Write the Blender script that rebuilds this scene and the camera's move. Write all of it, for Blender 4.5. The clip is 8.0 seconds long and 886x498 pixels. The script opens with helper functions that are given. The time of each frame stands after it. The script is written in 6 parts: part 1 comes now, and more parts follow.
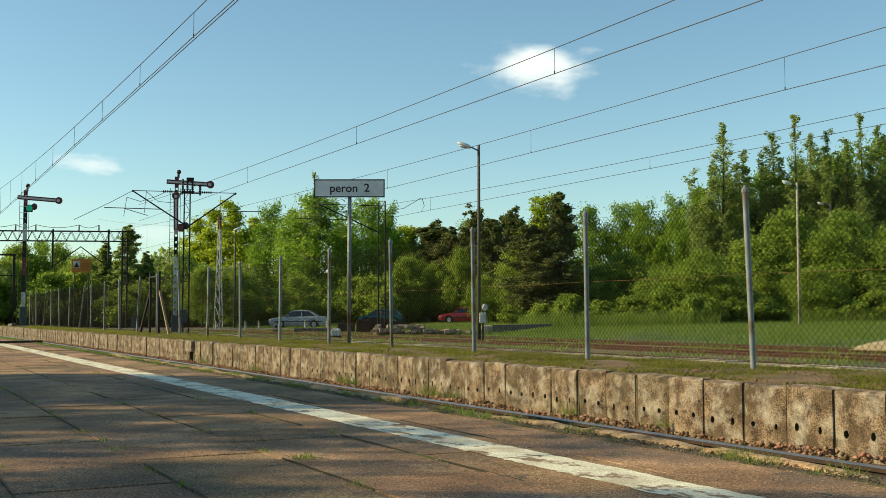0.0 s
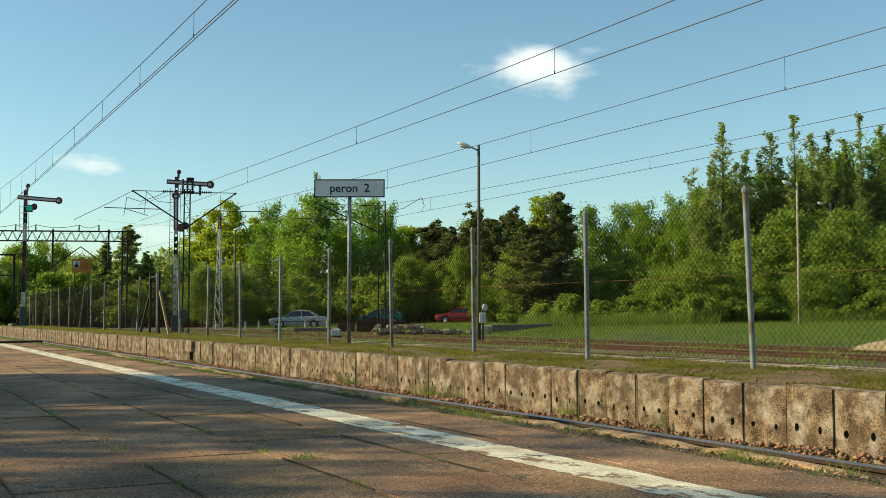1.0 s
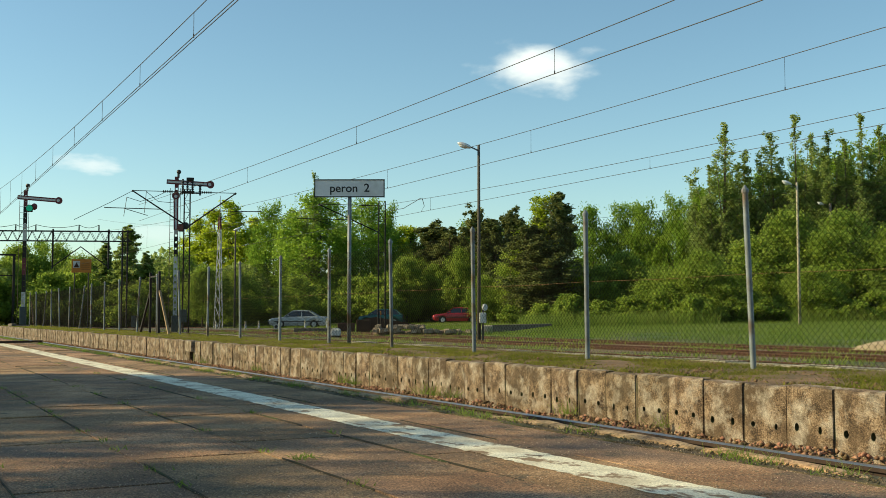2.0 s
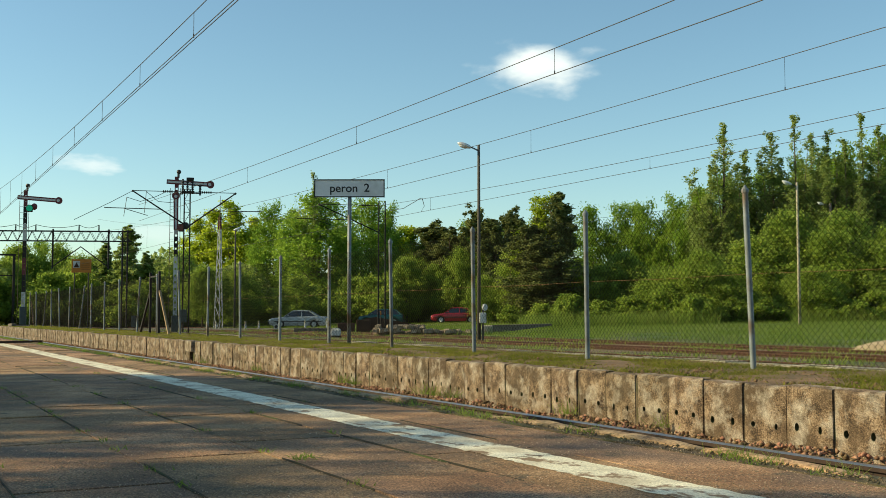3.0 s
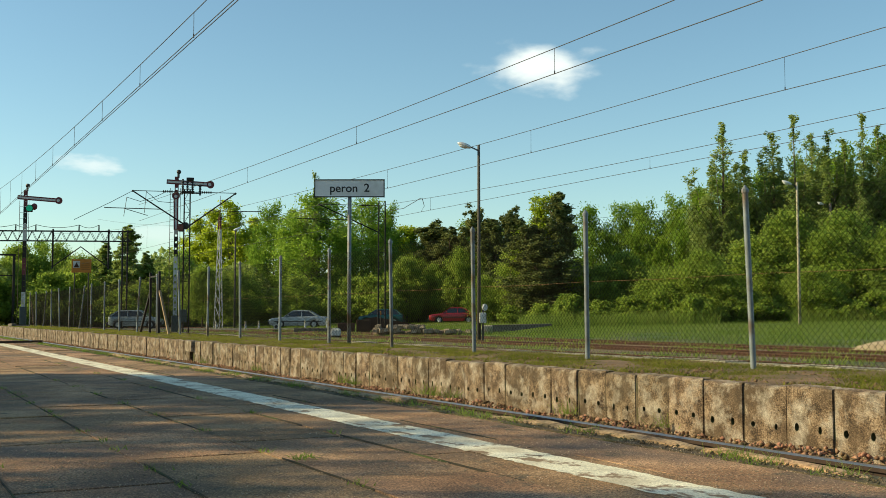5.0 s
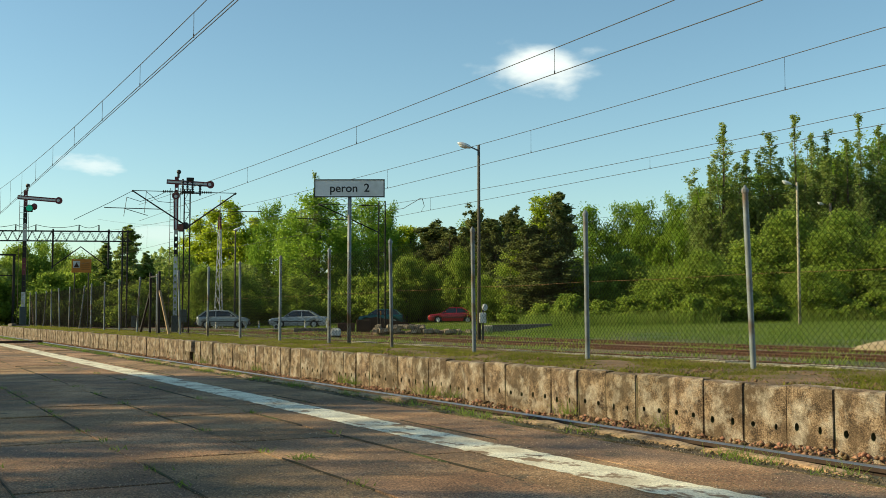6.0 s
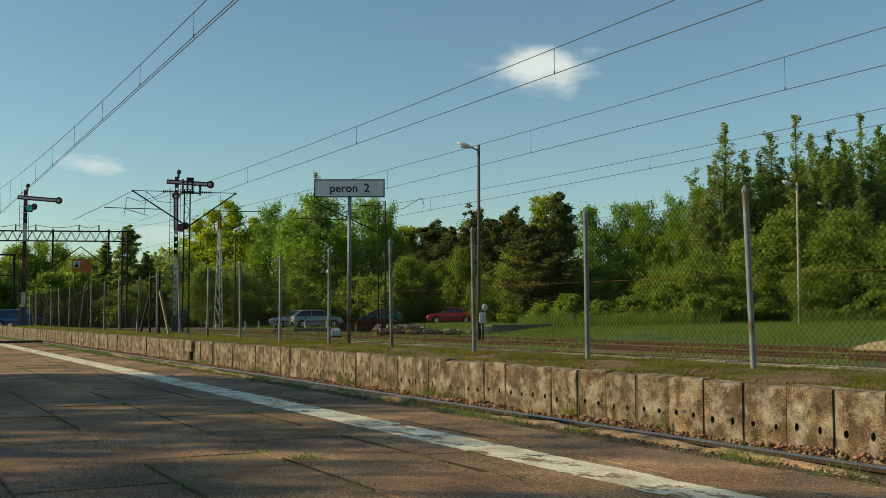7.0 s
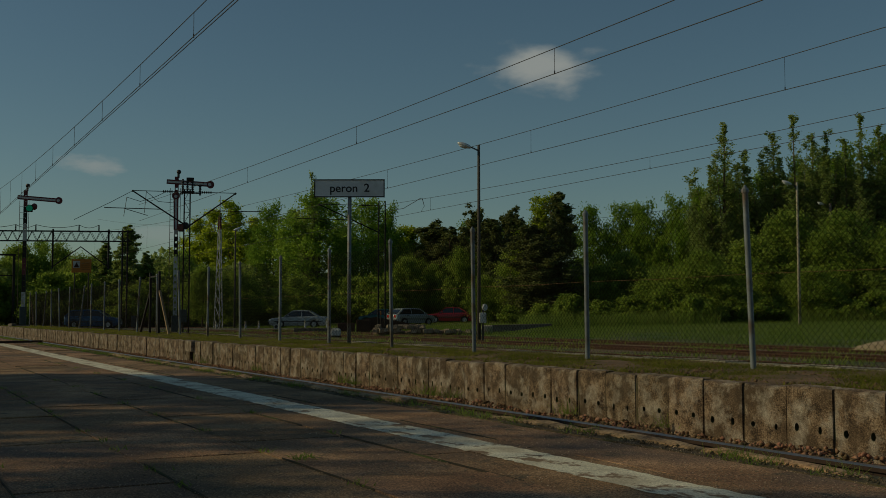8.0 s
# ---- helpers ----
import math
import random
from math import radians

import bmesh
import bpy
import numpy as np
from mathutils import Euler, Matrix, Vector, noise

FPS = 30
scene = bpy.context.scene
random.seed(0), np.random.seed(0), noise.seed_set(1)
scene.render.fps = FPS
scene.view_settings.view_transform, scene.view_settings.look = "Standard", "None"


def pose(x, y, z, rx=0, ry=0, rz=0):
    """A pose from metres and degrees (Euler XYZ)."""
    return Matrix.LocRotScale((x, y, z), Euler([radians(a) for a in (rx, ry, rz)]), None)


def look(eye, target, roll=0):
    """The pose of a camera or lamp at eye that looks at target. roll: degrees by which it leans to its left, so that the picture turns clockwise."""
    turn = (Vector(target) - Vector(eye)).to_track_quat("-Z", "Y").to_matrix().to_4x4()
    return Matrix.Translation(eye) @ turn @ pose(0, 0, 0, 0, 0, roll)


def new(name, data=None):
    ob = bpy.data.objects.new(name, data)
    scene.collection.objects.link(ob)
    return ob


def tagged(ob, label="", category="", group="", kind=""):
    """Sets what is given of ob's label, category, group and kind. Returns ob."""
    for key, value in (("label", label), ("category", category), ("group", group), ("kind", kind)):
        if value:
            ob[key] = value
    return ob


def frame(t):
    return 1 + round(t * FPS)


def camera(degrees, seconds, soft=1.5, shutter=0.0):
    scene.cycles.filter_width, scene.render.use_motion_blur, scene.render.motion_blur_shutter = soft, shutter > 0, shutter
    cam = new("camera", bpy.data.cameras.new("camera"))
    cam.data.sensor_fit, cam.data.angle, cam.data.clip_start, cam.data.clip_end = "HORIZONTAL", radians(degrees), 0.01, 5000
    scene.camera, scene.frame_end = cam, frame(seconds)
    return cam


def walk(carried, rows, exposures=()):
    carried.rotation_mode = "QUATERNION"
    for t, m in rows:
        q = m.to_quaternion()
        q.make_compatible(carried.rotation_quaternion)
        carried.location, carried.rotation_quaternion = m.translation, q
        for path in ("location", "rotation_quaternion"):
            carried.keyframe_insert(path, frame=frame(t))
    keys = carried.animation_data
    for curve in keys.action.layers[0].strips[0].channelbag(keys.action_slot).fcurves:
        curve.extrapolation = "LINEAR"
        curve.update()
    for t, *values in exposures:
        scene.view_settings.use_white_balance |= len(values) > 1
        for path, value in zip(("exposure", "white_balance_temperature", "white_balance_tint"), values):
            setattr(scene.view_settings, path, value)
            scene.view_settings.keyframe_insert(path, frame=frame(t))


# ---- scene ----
# ---------------------------------------------------------------- camera
cam = camera(44.845, 8.0, soft=0.3)
EYE = (0.0, 0.0, 0.57)
AIM = pose(0.0, 0.0, 0.57, 93.584, 0, -28.04)
walk(cam, [(0.0, AIM), (8.0, AIM)],
     exposures=[(t, stops, 6350, -3) for t, stops in ((0.0, 0.38), (6.7, 0.38), (6.9, 0.12), (7.1, -0.32), (7.4, -0.64), (7.7, -1.14), (8.0, -1.68))])

# ---------------------------------------------------------------- sky and sun
SUN_ELEVATION, SUN_TRAVEL = 27.0, 118.0     # degrees; travel counted from +y towards +x
world = bpy.data.worlds.new("sky")
scene.world = world
world.use_nodes = True
wn, wl = world.node_tree.nodes, world.node_tree.links
wn.clear()
sky = wn.new("ShaderNodeTexSky")
sky.sky_type, sky.sun_disc = "NISHITA", False
sky.sun_elevation, sky.sun_rotation = radians(SUN_ELEVATION), radians(SUN_TRAVEL + 180)
sky.air_density, sky.dust_density, sky.ozone_density = 1.0, 0.4, 1.0
sky_bg, sky_out = wn.new("ShaderNodeBackground"), wn.new("ShaderNodeOutputWorld")
sky_bg.inputs["Strength"].default_value = 0.116
sky_tint = wn.new("ShaderNodeMixRGB")
sky_tint.blend_type, sky_tint.inputs[0].default_value, sky_tint.inputs[2].default_value = "MULTIPLY", 1.0, (0.925, 1.0, 0.99, 1)
wl.new(sky.outputs[0], sky_tint.inputs[1])
wl.new(sky_tint.outputs[0], sky_bg.inputs[0])
wl.new(sky_bg.outputs[0], sky_out.inputs[0])

sun_data = bpy.data.lights.new("sun", "SUN")
sun_data.energy, sun_data.angle, sun_data.color = 5.0, radians(0.53), (1.0, 0.78, 0.47)
sun = new("sun", sun_data)
sun_way = Vector((math.sin(radians(SUN_TRAVEL)), math.cos(radians(SUN_TRAVEL)), -math.tan(radians(SUN_ELEVATION))))
sun.matrix_world = look((-40, 0, 40), Vector((-40, 0, 40)) + sun_way)


# ---------------------------------------------------------------- materials
def ramp_node(nt, stops):
    r = nt.nodes.new("ShaderNodeValToRGB")
    while len(r.color_ramp.elements) < len(stops):
        r.color_ramp.elements.new(0.5)
    for e, (p, c) in zip(r.color_ramp.elements, stops):
        e.position, e.color = p, (*c, 1)
    return r


def surface(name, colours, scale=4.0, rough=0.8, metal=0.0, bump=0.3, fine=40.0, jitter=0.0, islands=0.0, stain=None, stain_scale=0.7,
            stretch=(1, 1, 1), translucent=0.0, share=0.45, bump_distance=0.02, spec=0.4, local=False, coat=0.0, spots=None, contrast=1.0, grit=None):
    """A procedural surface: colours over a coarse noise, a fine grain, stains of a shape of their own, and relief."""
    m = bpy.data.materials.new(name)
    m.use_nodes = True
    nt = m.node_tree
    n, l = nt.nodes, nt.links
    b = n["Principled BSDF"]
    b.inputs["Roughness"].default_value, b.inputs["Metallic"].default_value = rough, metal
    b.inputs["Specular IOR Level"].default_value = spec
    b.inputs["Coat Weight"].default_value = coat
    if local:
        src = n.new("ShaderNodeTexCoord").outputs["Object"]
    else:
        src = n.new("ShaderNodeNewGeometry").outputs["Position"]
    mp = n.new("ShaderNodeMapping")
    mp.inputs["Scale"].default_value = stretch
    l.new(src, mp.inputs[0])
    coarse, grain = n.new("ShaderNodeTexNoise"), n.new("ShaderNodeTexNoise")
    coarse.inputs["Scale"].default_value, coarse.inputs["Detail"].default_value = scale, 5
    grain.inputs["Scale"].default_value, grain.inputs["Detail"].default_value = fine, 3
    l.new(mp.outputs[0], coarse.inputs["Vector"]), l.new(mp.outputs[0], grain.inputs["Vector"])
    mixf = n.new("ShaderNodeMath")
    mixf.operation = "MULTIPLY_ADD"
    mixf.inputs[1].default_value = share
    l.new(grain.outputs["Fac"], mixf.inputs[0])
    half = n.new("ShaderNodeMath")
    half.operation = "MULTIPLY_ADD"
    half.inputs[1].default_value, half.inputs[2].default_value = 1 - share, 0.0
    l.new(coarse.outputs["Fac"], half.inputs[0])
    l.new(half.outputs[0], mixf.inputs[2])
    count = len(colours)
    r = ramp_node(nt, [(0.5 + (0.32 * i / max(1, count - 1) - 0.16) / contrast, c) for i, c in enumerate(colours)])
    l.new(mixf.outputs[0], r.inputs[0])
    colour = r.outputs[0]
    if stain:
        sn = n.new("ShaderNodeTexNoise")
        sn.inputs["Scale"].default_value, sn.inputs["Detail"].default_value = stain_scale, 6
        l.new(mp.outputs[0], sn.inputs["Vector"])
        sr = ramp_node(nt, [(0.5, (0, 0, 0)), (0.66, (1, 1, 1))])
        l.new(sn.outputs["Fac"], sr.inputs[0])
        mx = n.new("ShaderNodeMixRGB")
        mx.inputs[2].default_value = (*stain, 1)
        l.new(sr.outputs[0], mx.inputs[0]), l.new(colour, mx.inputs[1])
        colour = mx.outputs[0]
    if spots:
        tint, spot_scale, lo, hi, spot_stretch = spots
        pm = n.new("ShaderNodeMapping")
        pm.inputs["Scale"].default_value = spot_stretch
        l.new(src, pm.inputs[0])
        sn = n.new("ShaderNodeTexNoise")
        sn.inputs["Scale"].default_value, sn.inputs["Detail"].default_value, sn.inputs["Roughness"].default_value = spot_scale, 9, 0.68
        l.new(pm.outputs[0], sn.inputs["Vector"])
        sr = ramp_node(nt, [(lo, (0, 0, 0)), (hi, (1, 1, 1))])
        l.new(sn.outputs["Fac"], sr.inputs[0])
        mx = n.new("ShaderNodeMixRGB")
        mx.inputs[2].default_value = (*tint, 1)
        l.new(sr.outputs[0], mx.inputs[0]), l.new(colour, mx.inputs[1])
        colour = mx.outputs[0]
    relief = mixf.outputs[0]
    if grit:
        size, depth = grit
        vo = n.new("ShaderNodeTexVoronoi")
        vo.inputs["Scale"].default_value = 1 / size
        l.new(src, vo.inputs["Vector"])
        bw = n.new("ShaderNodeRGBToBW")
        l.new(vo.outputs["Color"], bw.inputs[0])
        gm = n.new("ShaderNodeMapRange")
        gm.inputs[1].default_value, gm.inputs[2].default_value, gm.inputs[3].default_value, gm.inputs[4].default_value = 0.2, 0.8, 1 - depth, 1 + depth
        l.new(bw.outputs[0], gm.inputs[0])
        gh = n.new("ShaderNodeHueSaturation")
        l.new(gm.outputs[0], gh.inputs["Value"]), l.new(colour, gh.inputs["Color"])
        colour = gh.outputs[0]
        hs = n.new("ShaderNodeMath")
        hs.operation = "MULTIPLY_ADD"
        hs.inputs[1].default_value = -0.6
        l.new(vo.outputs["Distance"], hs.inputs[0]), l.new(mixf.outputs[0], hs.inputs[2])
        relief = hs.outputs[0]
    for amount, socket in ((jitter, "Object"), (islands, "Island")):
        if amount:
            rnd = n.new("ShaderNodeObjectInfo").outputs["Random"] if socket == "Object" else n.new("ShaderNodeNewGeometry").outputs["Random Per Island"]
            hv = n.new("ShaderNodeHueSaturation")
            ma = n.new("ShaderNodeMapRange")
            ma.inputs[3].default_value, ma.inputs[4].default_value = 1 - amount, 1 + amount
            l.new(rnd, ma.inputs[0]), l.new(ma.outputs[0], hv.inputs["Value"])
            mh = n.new("ShaderNodeMapRange")
            mh.inputs[3].default_value, mh.inputs[4].default_value = 0.5 + 0.05 * amount, 0.5 - 0.05 * amount
            l.new(rnd, mh.inputs[0]), l.new(mh.outputs[0], hv.inputs["Hue"])
            l.new(colour, hv.inputs["Color"])
            colour = hv.outputs[0]
    l.new(colour, b.inputs["Base Color"])
    if bump:
        bp = n.new("ShaderNodeBump")
        bp.inputs["Strength"].default_value, bp.inputs["Distance"].default_value = bump, bump_distance
        l.new(relief, bp.inputs["Height"]), l.new(bp.outputs[0], b.inputs["Normal"])
    if translucent:
        tr, mixer = n.new("ShaderNodeBsdfTranslucent"), n.new("ShaderNodeMixShader")
        mixer.inputs[0].default_value = translucent
        l.new(colour, tr.inputs[0])
        l.new(b.outputs[0], mixer.inputs[1]), l.new(tr.outputs[0], mixer.inputs[2])
        l.new(mixer.outputs[0], n["Material Output"].inputs[0])
    return m


def glowing(name, colour, strength):
    m = surface(name, [colour, colour], bump=0, rough=0.3)
    b = m.node_tree.nodes["Principled BSDF"]
    b.inputs["Emission Color"].default_value, b.inputs["Emission Strength"].default_value = (*colour, 1), strength
    return m


M_SLAB = surface("paving_concrete", [(0.122, 0.067, 0.033), (0.28, 0.159, 0.077), (0.42, 0.263, 0.14)], 1.6, 0.92, 0, 0.5, 110, share=0.4, contrast=1.5, jitter=0.14, stain=(0.15, 0.1, 0.066), stain_scale=1.1, bump_distance=0.01, grit=(0.006, 0.5), spots=((0.1, 0.075, 0.045), 5.0, 0.56, 0.66, (1, 1, 1)))
M_BED = surface("bedding_sand", [(0.05, 0.036, 0.021), (0.11, 0.08, 0.046), (0.17, 0.125, 0.075)], 9, 0.95, 0, 0.9, 70, contrast=1.3, stain=(0.055, 0.065, 0.02), stain_scale=5)
M_JOINT = surface("joint_soil", [(0.025, 0.02, 0.012), (0.06, 0.045, 0.028)], 9, 0.95, 0, 0.6, 90, stain=(0.045, 0.06, 0.015), stain_scale=3)
M_WHITE_LINE = surface("worn_white_paint", [(0.56, 0.5, 0.36), (0.76, 0.7, 0.53), (0.84, 0.79, 0.62)], 5, 0.8, 0, 0.45, 90, stain=(0.5, 0.43, 0.31), stain_scale=3, bump_distance=0.006, grit=(0.006, 0.2), spots=((0.25, 0.165, 0.092), 7.5, 0.555, 0.6, (1, 0.6, 1)))
M_KERB = surface("old_edge_concrete", [(0.15, 0.09, 0.045), (0.38, 0.245, 0.13), (0.52, 0.36, 0.205)], 7, 0.9, 0, 1.0, 60, contrast=1.5, jitter=0.15, stain=(0.12, 0.1, 0.045), stain_scale=2.5, spots=((0.055, 0.06, 0.02), 12.0, 0.56, 0.64, (1, 0.6, 1)))
M_PANEL = surface("weathered_wall_concrete", [(0.045, 0.029, 0.016), (0.15, 0.1, 0.057), (0.3, 0.22, 0.14)], 9.0, 0.92, 0, 0.7, 70, share=0.5, contrast=1.5, jitter=0.1, stain=(0.08, 0.054, 0.03), stain_scale=2.6, spots=((0.42, 0.37, 0.295), 5.0, 0.49, 0.72, (1, 1.0, 1.0)), grit=(0.009, 0.2), bump_distance=0.014)
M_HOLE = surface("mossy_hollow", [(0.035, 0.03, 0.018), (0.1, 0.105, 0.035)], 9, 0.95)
M_P2 = surface("overgrown_platform", [(0.075, 0.06, 0.022), (0.16, 0.1, 0.052), (0.25, 0.15, 0.085)], 2.5, 0.95, 0, 0.9, 38, contrast=1.6, stain=(0.17, 0.105, 0.06), stain_scale=1.1)
M_EDGE = surface("pale_edge_concrete", [(0.28, 0.24, 0.17), (0.46, 0.41, 0.32)], 3, 0.9, 0, 0.4, 40, jitter=0.1, stain=(0.2, 0.2, 0.1), stain_scale=2)
M_GROUND = surface("grassy_ground", [(0.035, 0.06, 0.012), (0.07, 0.115, 0.022), (0.12, 0.15, 0.04)], 0.45, 0.95, 0, 0.6, 9, stain=(0.1, 0.095, 0.045), stain_scale=0.12)
M_BALLAST = surface("ballast_bed", [(0.07, 0.05, 0.035), (0.16, 0.115, 0.08), (0.24, 0.19, 0.14)], 5, 0.95, 0, 0.9, 22, stain=(0.1, 0.075, 0.045), stain_scale=0.6, bump_distance=0.05)
M_YARD = surface("grey_weedy_ballast", [(0.07, 0.05, 0.03), (0.15, 0.11, 0.068), (0.25, 0.185, 0.12)], 3, 0.95, 0, 0.9, 16, stain=(0.06, 0.075, 0.022), stain_scale=0.5, bump_distance=0.05)
M_BLOCK = surface("weathered_block_concrete", [(0.16, 0.12, 0.078), (0.28, 0.22, 0.15), (0.4, 0.33, 0.24)], 5, 0.92, 0, 0.5, 40, jitter=0.2, contrast=1.3)
M_GRIT = surface("crumbled_concrete_grit", [(0.16, 0.115, 0.07), (0.32, 0.24, 0.155), (0.45, 0.36, 0.25)], 8, 0.92, 0, 0.2, 60, islands=0.4)
M_STONE = surface("rusty_ballast_stone", [(0.09, 0.05, 0.026), (0.22, 0.122, 0.062), (0.36, 0.24, 0.14)], 8, 0.9, 0, 0.3, 60, islands=0.6)
M_RAIL_RUST = surface("rusty_rail", [(0.028, 0.017, 0.012), (0.062, 0.036, 0.024)], 8, 0.8, 0.2, 0.3, 60)
M_YARD_RAIL = surface("brown_rusty_rail", [(0.045, 0.020, 0.011), (0.090, 0.041, 0.022)], 6, 0.85, 0.1, 0.3, 50)
M_RAIL_TOP = surface("polished_rail_head", [(0.3, 0.29, 0.28), (0.42, 0.41, 0.4)], 6, 0.33, 0.9, 0.05, 60)
M_SLEEPER = surface("grey_sleeper", [(0.1, 0.08, 0.06), (0.2, 0.17, 0.13)], 4, 0.9, 0, 0.4, 30, jitter=0.15)
M_ROAD = surface("sandy_asphalt", [(0.12, 0.105, 0.085), (0.2, 0.18, 0.15)], 0.7, 0.9, 0, 0.3, 20)
M_POST = surface("galvanised_post", [(0.14, 0.157, 0.168), (0.22, 0.245, 0.26)], 5, 0.55, 0.35, 0.1, 60, jitter=0.12, stain=(0.12, 0.09, 0.06), stain_scale=3)
M_WIRE = surface("dull_fence_wire", [(0.008, 0.007, 0.006), (0.016, 0.014, 0.011)], 8, 0.95, 0.0, 0, spec=0.1)
M_RUSTY_WIRE = surface("rusty_tension_wire", [(0.2, 0.1, 0.045), (0.3, 0.16, 0.07)], 8, 0.8, 0.1, 0)
M_PROP = surface("bare_prop_wood", [(0.24, 0.155, 0.075), (0.38, 0.26, 0.14)], 5, 0.85, 0, 0.3, 60)
M_SIGN = surface("white_sign_enamel", [(0.62, 0.63, 0.63), (0.72, 0.73, 0.73)], 1.2, 0.5, 0, 0.05, 20, stain=(0.55, 0.55, 0.53), stain_scale=2)
M_BLACK = surface("black_paint", [(0.012, 0.012, 0.012), (0.03, 0.028, 0.026)], 6, 0.5, 0, 0.05, 40)
M_LATTICE = surface("dark_mast_steel", [(0.014, 0.011, 0.009), (0.032, 0.025, 0.02)], 4, 0.7, 0.3, 0.1, 40)
M_CABLE = surface("dark_overhead_wire", [(0.03, 0.028, 0.026), (0.05, 0.046, 0.04)], 2, 0.6, 0.4, 0)
M_RED = surface("faded_red_paint", [(0.085, 0.017, 0.019), (0.14, 0.027, 0.029)], 5, 0.6, 0, 0.05, 40)
M_WHITE = surface("weathered_white_paint", [(0.4, 0.4, 0.38), (0.56, 0.56, 0.53)], 4, 0.65, 0, 0.1, 40, stain=(0.3, 0.27, 0.22), stain_scale=3)
M_ARM_WHITE = surface("dull_arm_white", [(0.42, 0.42, 0.41), (0.52, 0.52, 0.51)], 4, 0.7, 0, 0)
M_LAMP_POLE = surface("dark_weathered_pole", [(0.04, 0.036, 0.03), (0.095, 0.085, 0.068)], 2, 0.85, 0, 0.3, 40)
M_LAMP_HEAD = surface("pale_lamp_casing", [(0.5, 0.5, 0.5), (0.66, 0.66, 0.65)], 3, 0.4, 0.2, 0)
M_GLASS_GREEN = glowing("green_signal_glass", (0.015, 0.3, 0.15), 0.25)
M_GLASS_RED = surface("red_signal_glass", [(0.1, 0.02, 0.014), (0.14, 0.026, 0.018)], 4, 0.25, 0, 0)
M_ORANGE = surface("orange_board", [(0.34, 0.13, 0.012), (0.42, 0.16, 0.016)], 2, 0.6, 0, 0.05, 30)
M_CABINET = surface("grey_green_cabinet", [(0.03, 0.042, 0.04), (0.055, 0.07, 0.066)], 3, 0.6, 0, 0.05)
M_BARK = surface("tree_bark", [(0.06, 0.045, 0.03), (0.15, 0.12, 0.085)], 3, 0.95, 0, 0.7, 20, stretch=(1, 1, 0.3))
M_RUST = surface("rusted_plate", [(0.035, 0.018, 0.011), (0.085, 0.042, 0.024)], 2, 0.85, 0.2, 0.3, 30)
M_SAND = surface("sand_heap", [(0.3, 0.22, 0.12), (0.45, 0.35, 0.21)], 2, 0.95, 0, 0.5, 30)
M_TYRE = surface("black_rubber", [(0.015, 0.015, 0.015), (0.03, 0.03, 0.03)], 5, 0.85, 0, 0)
M_RIM = surface("alloy_rim", [(0.35, 0.35, 0.36), (0.5, 0.5, 0.51)], 5, 0.35, 0.7, 0)
M_GLASS = surface("dark_car_glass", [(0.012, 0.015, 0.017), (0.02, 0.024, 0.027)], 2, 0.06, 0, 0, spec=0.8)
M_LENS = surface("headlamp_lens", [(0.6, 0.62, 0.62), (0.75, 0.76, 0.76)], 6, 0.12, 0.2, 0)
M_TAIL = surface("tail_lamp_lens", [(0.3, 0.02, 0.015), (0.4, 0.03, 0.02)], 6, 0.15, 0, 0)
M_PLASTIC = surface("dark_bumper_plastic", [(0.03, 0.03, 0.03), (0.05, 0.05, 0.05)], 6, 0.6, 0, 0)


def leaf_stuff(name, colours, translucent=0.62):
    return surface(name, colours, 0.55, 0.65, 0, 0, 3.0, islands=0.22, jitter=0.12, translucent=translucent, spec=0.12)


M_LEAF = leaf_stuff("green_leaves", [(0.135, 0.215, 0.026), (0.25, 0.375, 0.046), (0.345, 0.465, 0.07)])
M_LEAF_LIGHT = leaf_stuff("fresh_light_leaves", [(0.26, 0.335, 0.024), (0.4, 0.475, 0.037), (0.48, 0.54, 0.060)], 0.72)
M_LEAF_DARK = leaf_stuff("dark_needles", [(0.095, 0.112, 0.036), (0.165, 0.19, 0.06), (0.235, 0.255, 0.085)], 0.45)
M_LEAF_WILLOW = leaf_stuff("willow_leaves", [(0.16, 0.235, 0.034), (0.275, 0.365, 0.055), (0.37, 0.45, 0.093)])
M_LEAF_POPLAR = leaf_stuff("grey_green_poplar_leaves", [(0.17, 0.225, 0.06), (0.28, 0.355, 0.095), (0.38, 0.44, 0.15)])
M_GRASS = leaf_stuff("grass_blades", [(0.115, 0.18, 0.028), (0.2, 0.275, 0.048), (0.28, 0.32, 0.085)])
M_MOSS_GRASS = leaf_stuff("dry_mossy_grass", [(0.13, 0.145, 0.02), (0.235, 0.24, 0.035), (0.34, 0.29, 0.075)])


# ---------------------------------------------------------------- building helpers
def finish(bm, smooth=False):
    bmesh.ops.recalc_face_normals(bm, faces=bm.faces)
    for f in bm.faces:
        f.smooth = smooth
    return bm


def mesh_of(name, bm, material):
    me = bpy.data.meshes.new(name)
    bm.to_mesh(me)
    bm.free()
    for m in (material if isinstance(material, (list, tuple)) else [material]):
        me.materials.append(m)
    return me


def part(name, bm, material, parent=None, label=""):
    """Links a bmesh (or a mesh) as one object under a thing or a part."""
    me = bm if isinstance(bm, bpy.types.Mesh) else mesh_of(name, bm, material)
    ob = new(name, me)
    ob.parent = parent
    return tagged(ob, label)


def thing(name, label, category, x=0, y=0, z=0, rz=0, group="", kind=""):
    ob = new(name)
    ob.empty_display_size = 0.1
    ob.matrix_basis = pose(x, y, z, 0, 0, rz)
    return tagged(ob, label, category, group, kind)


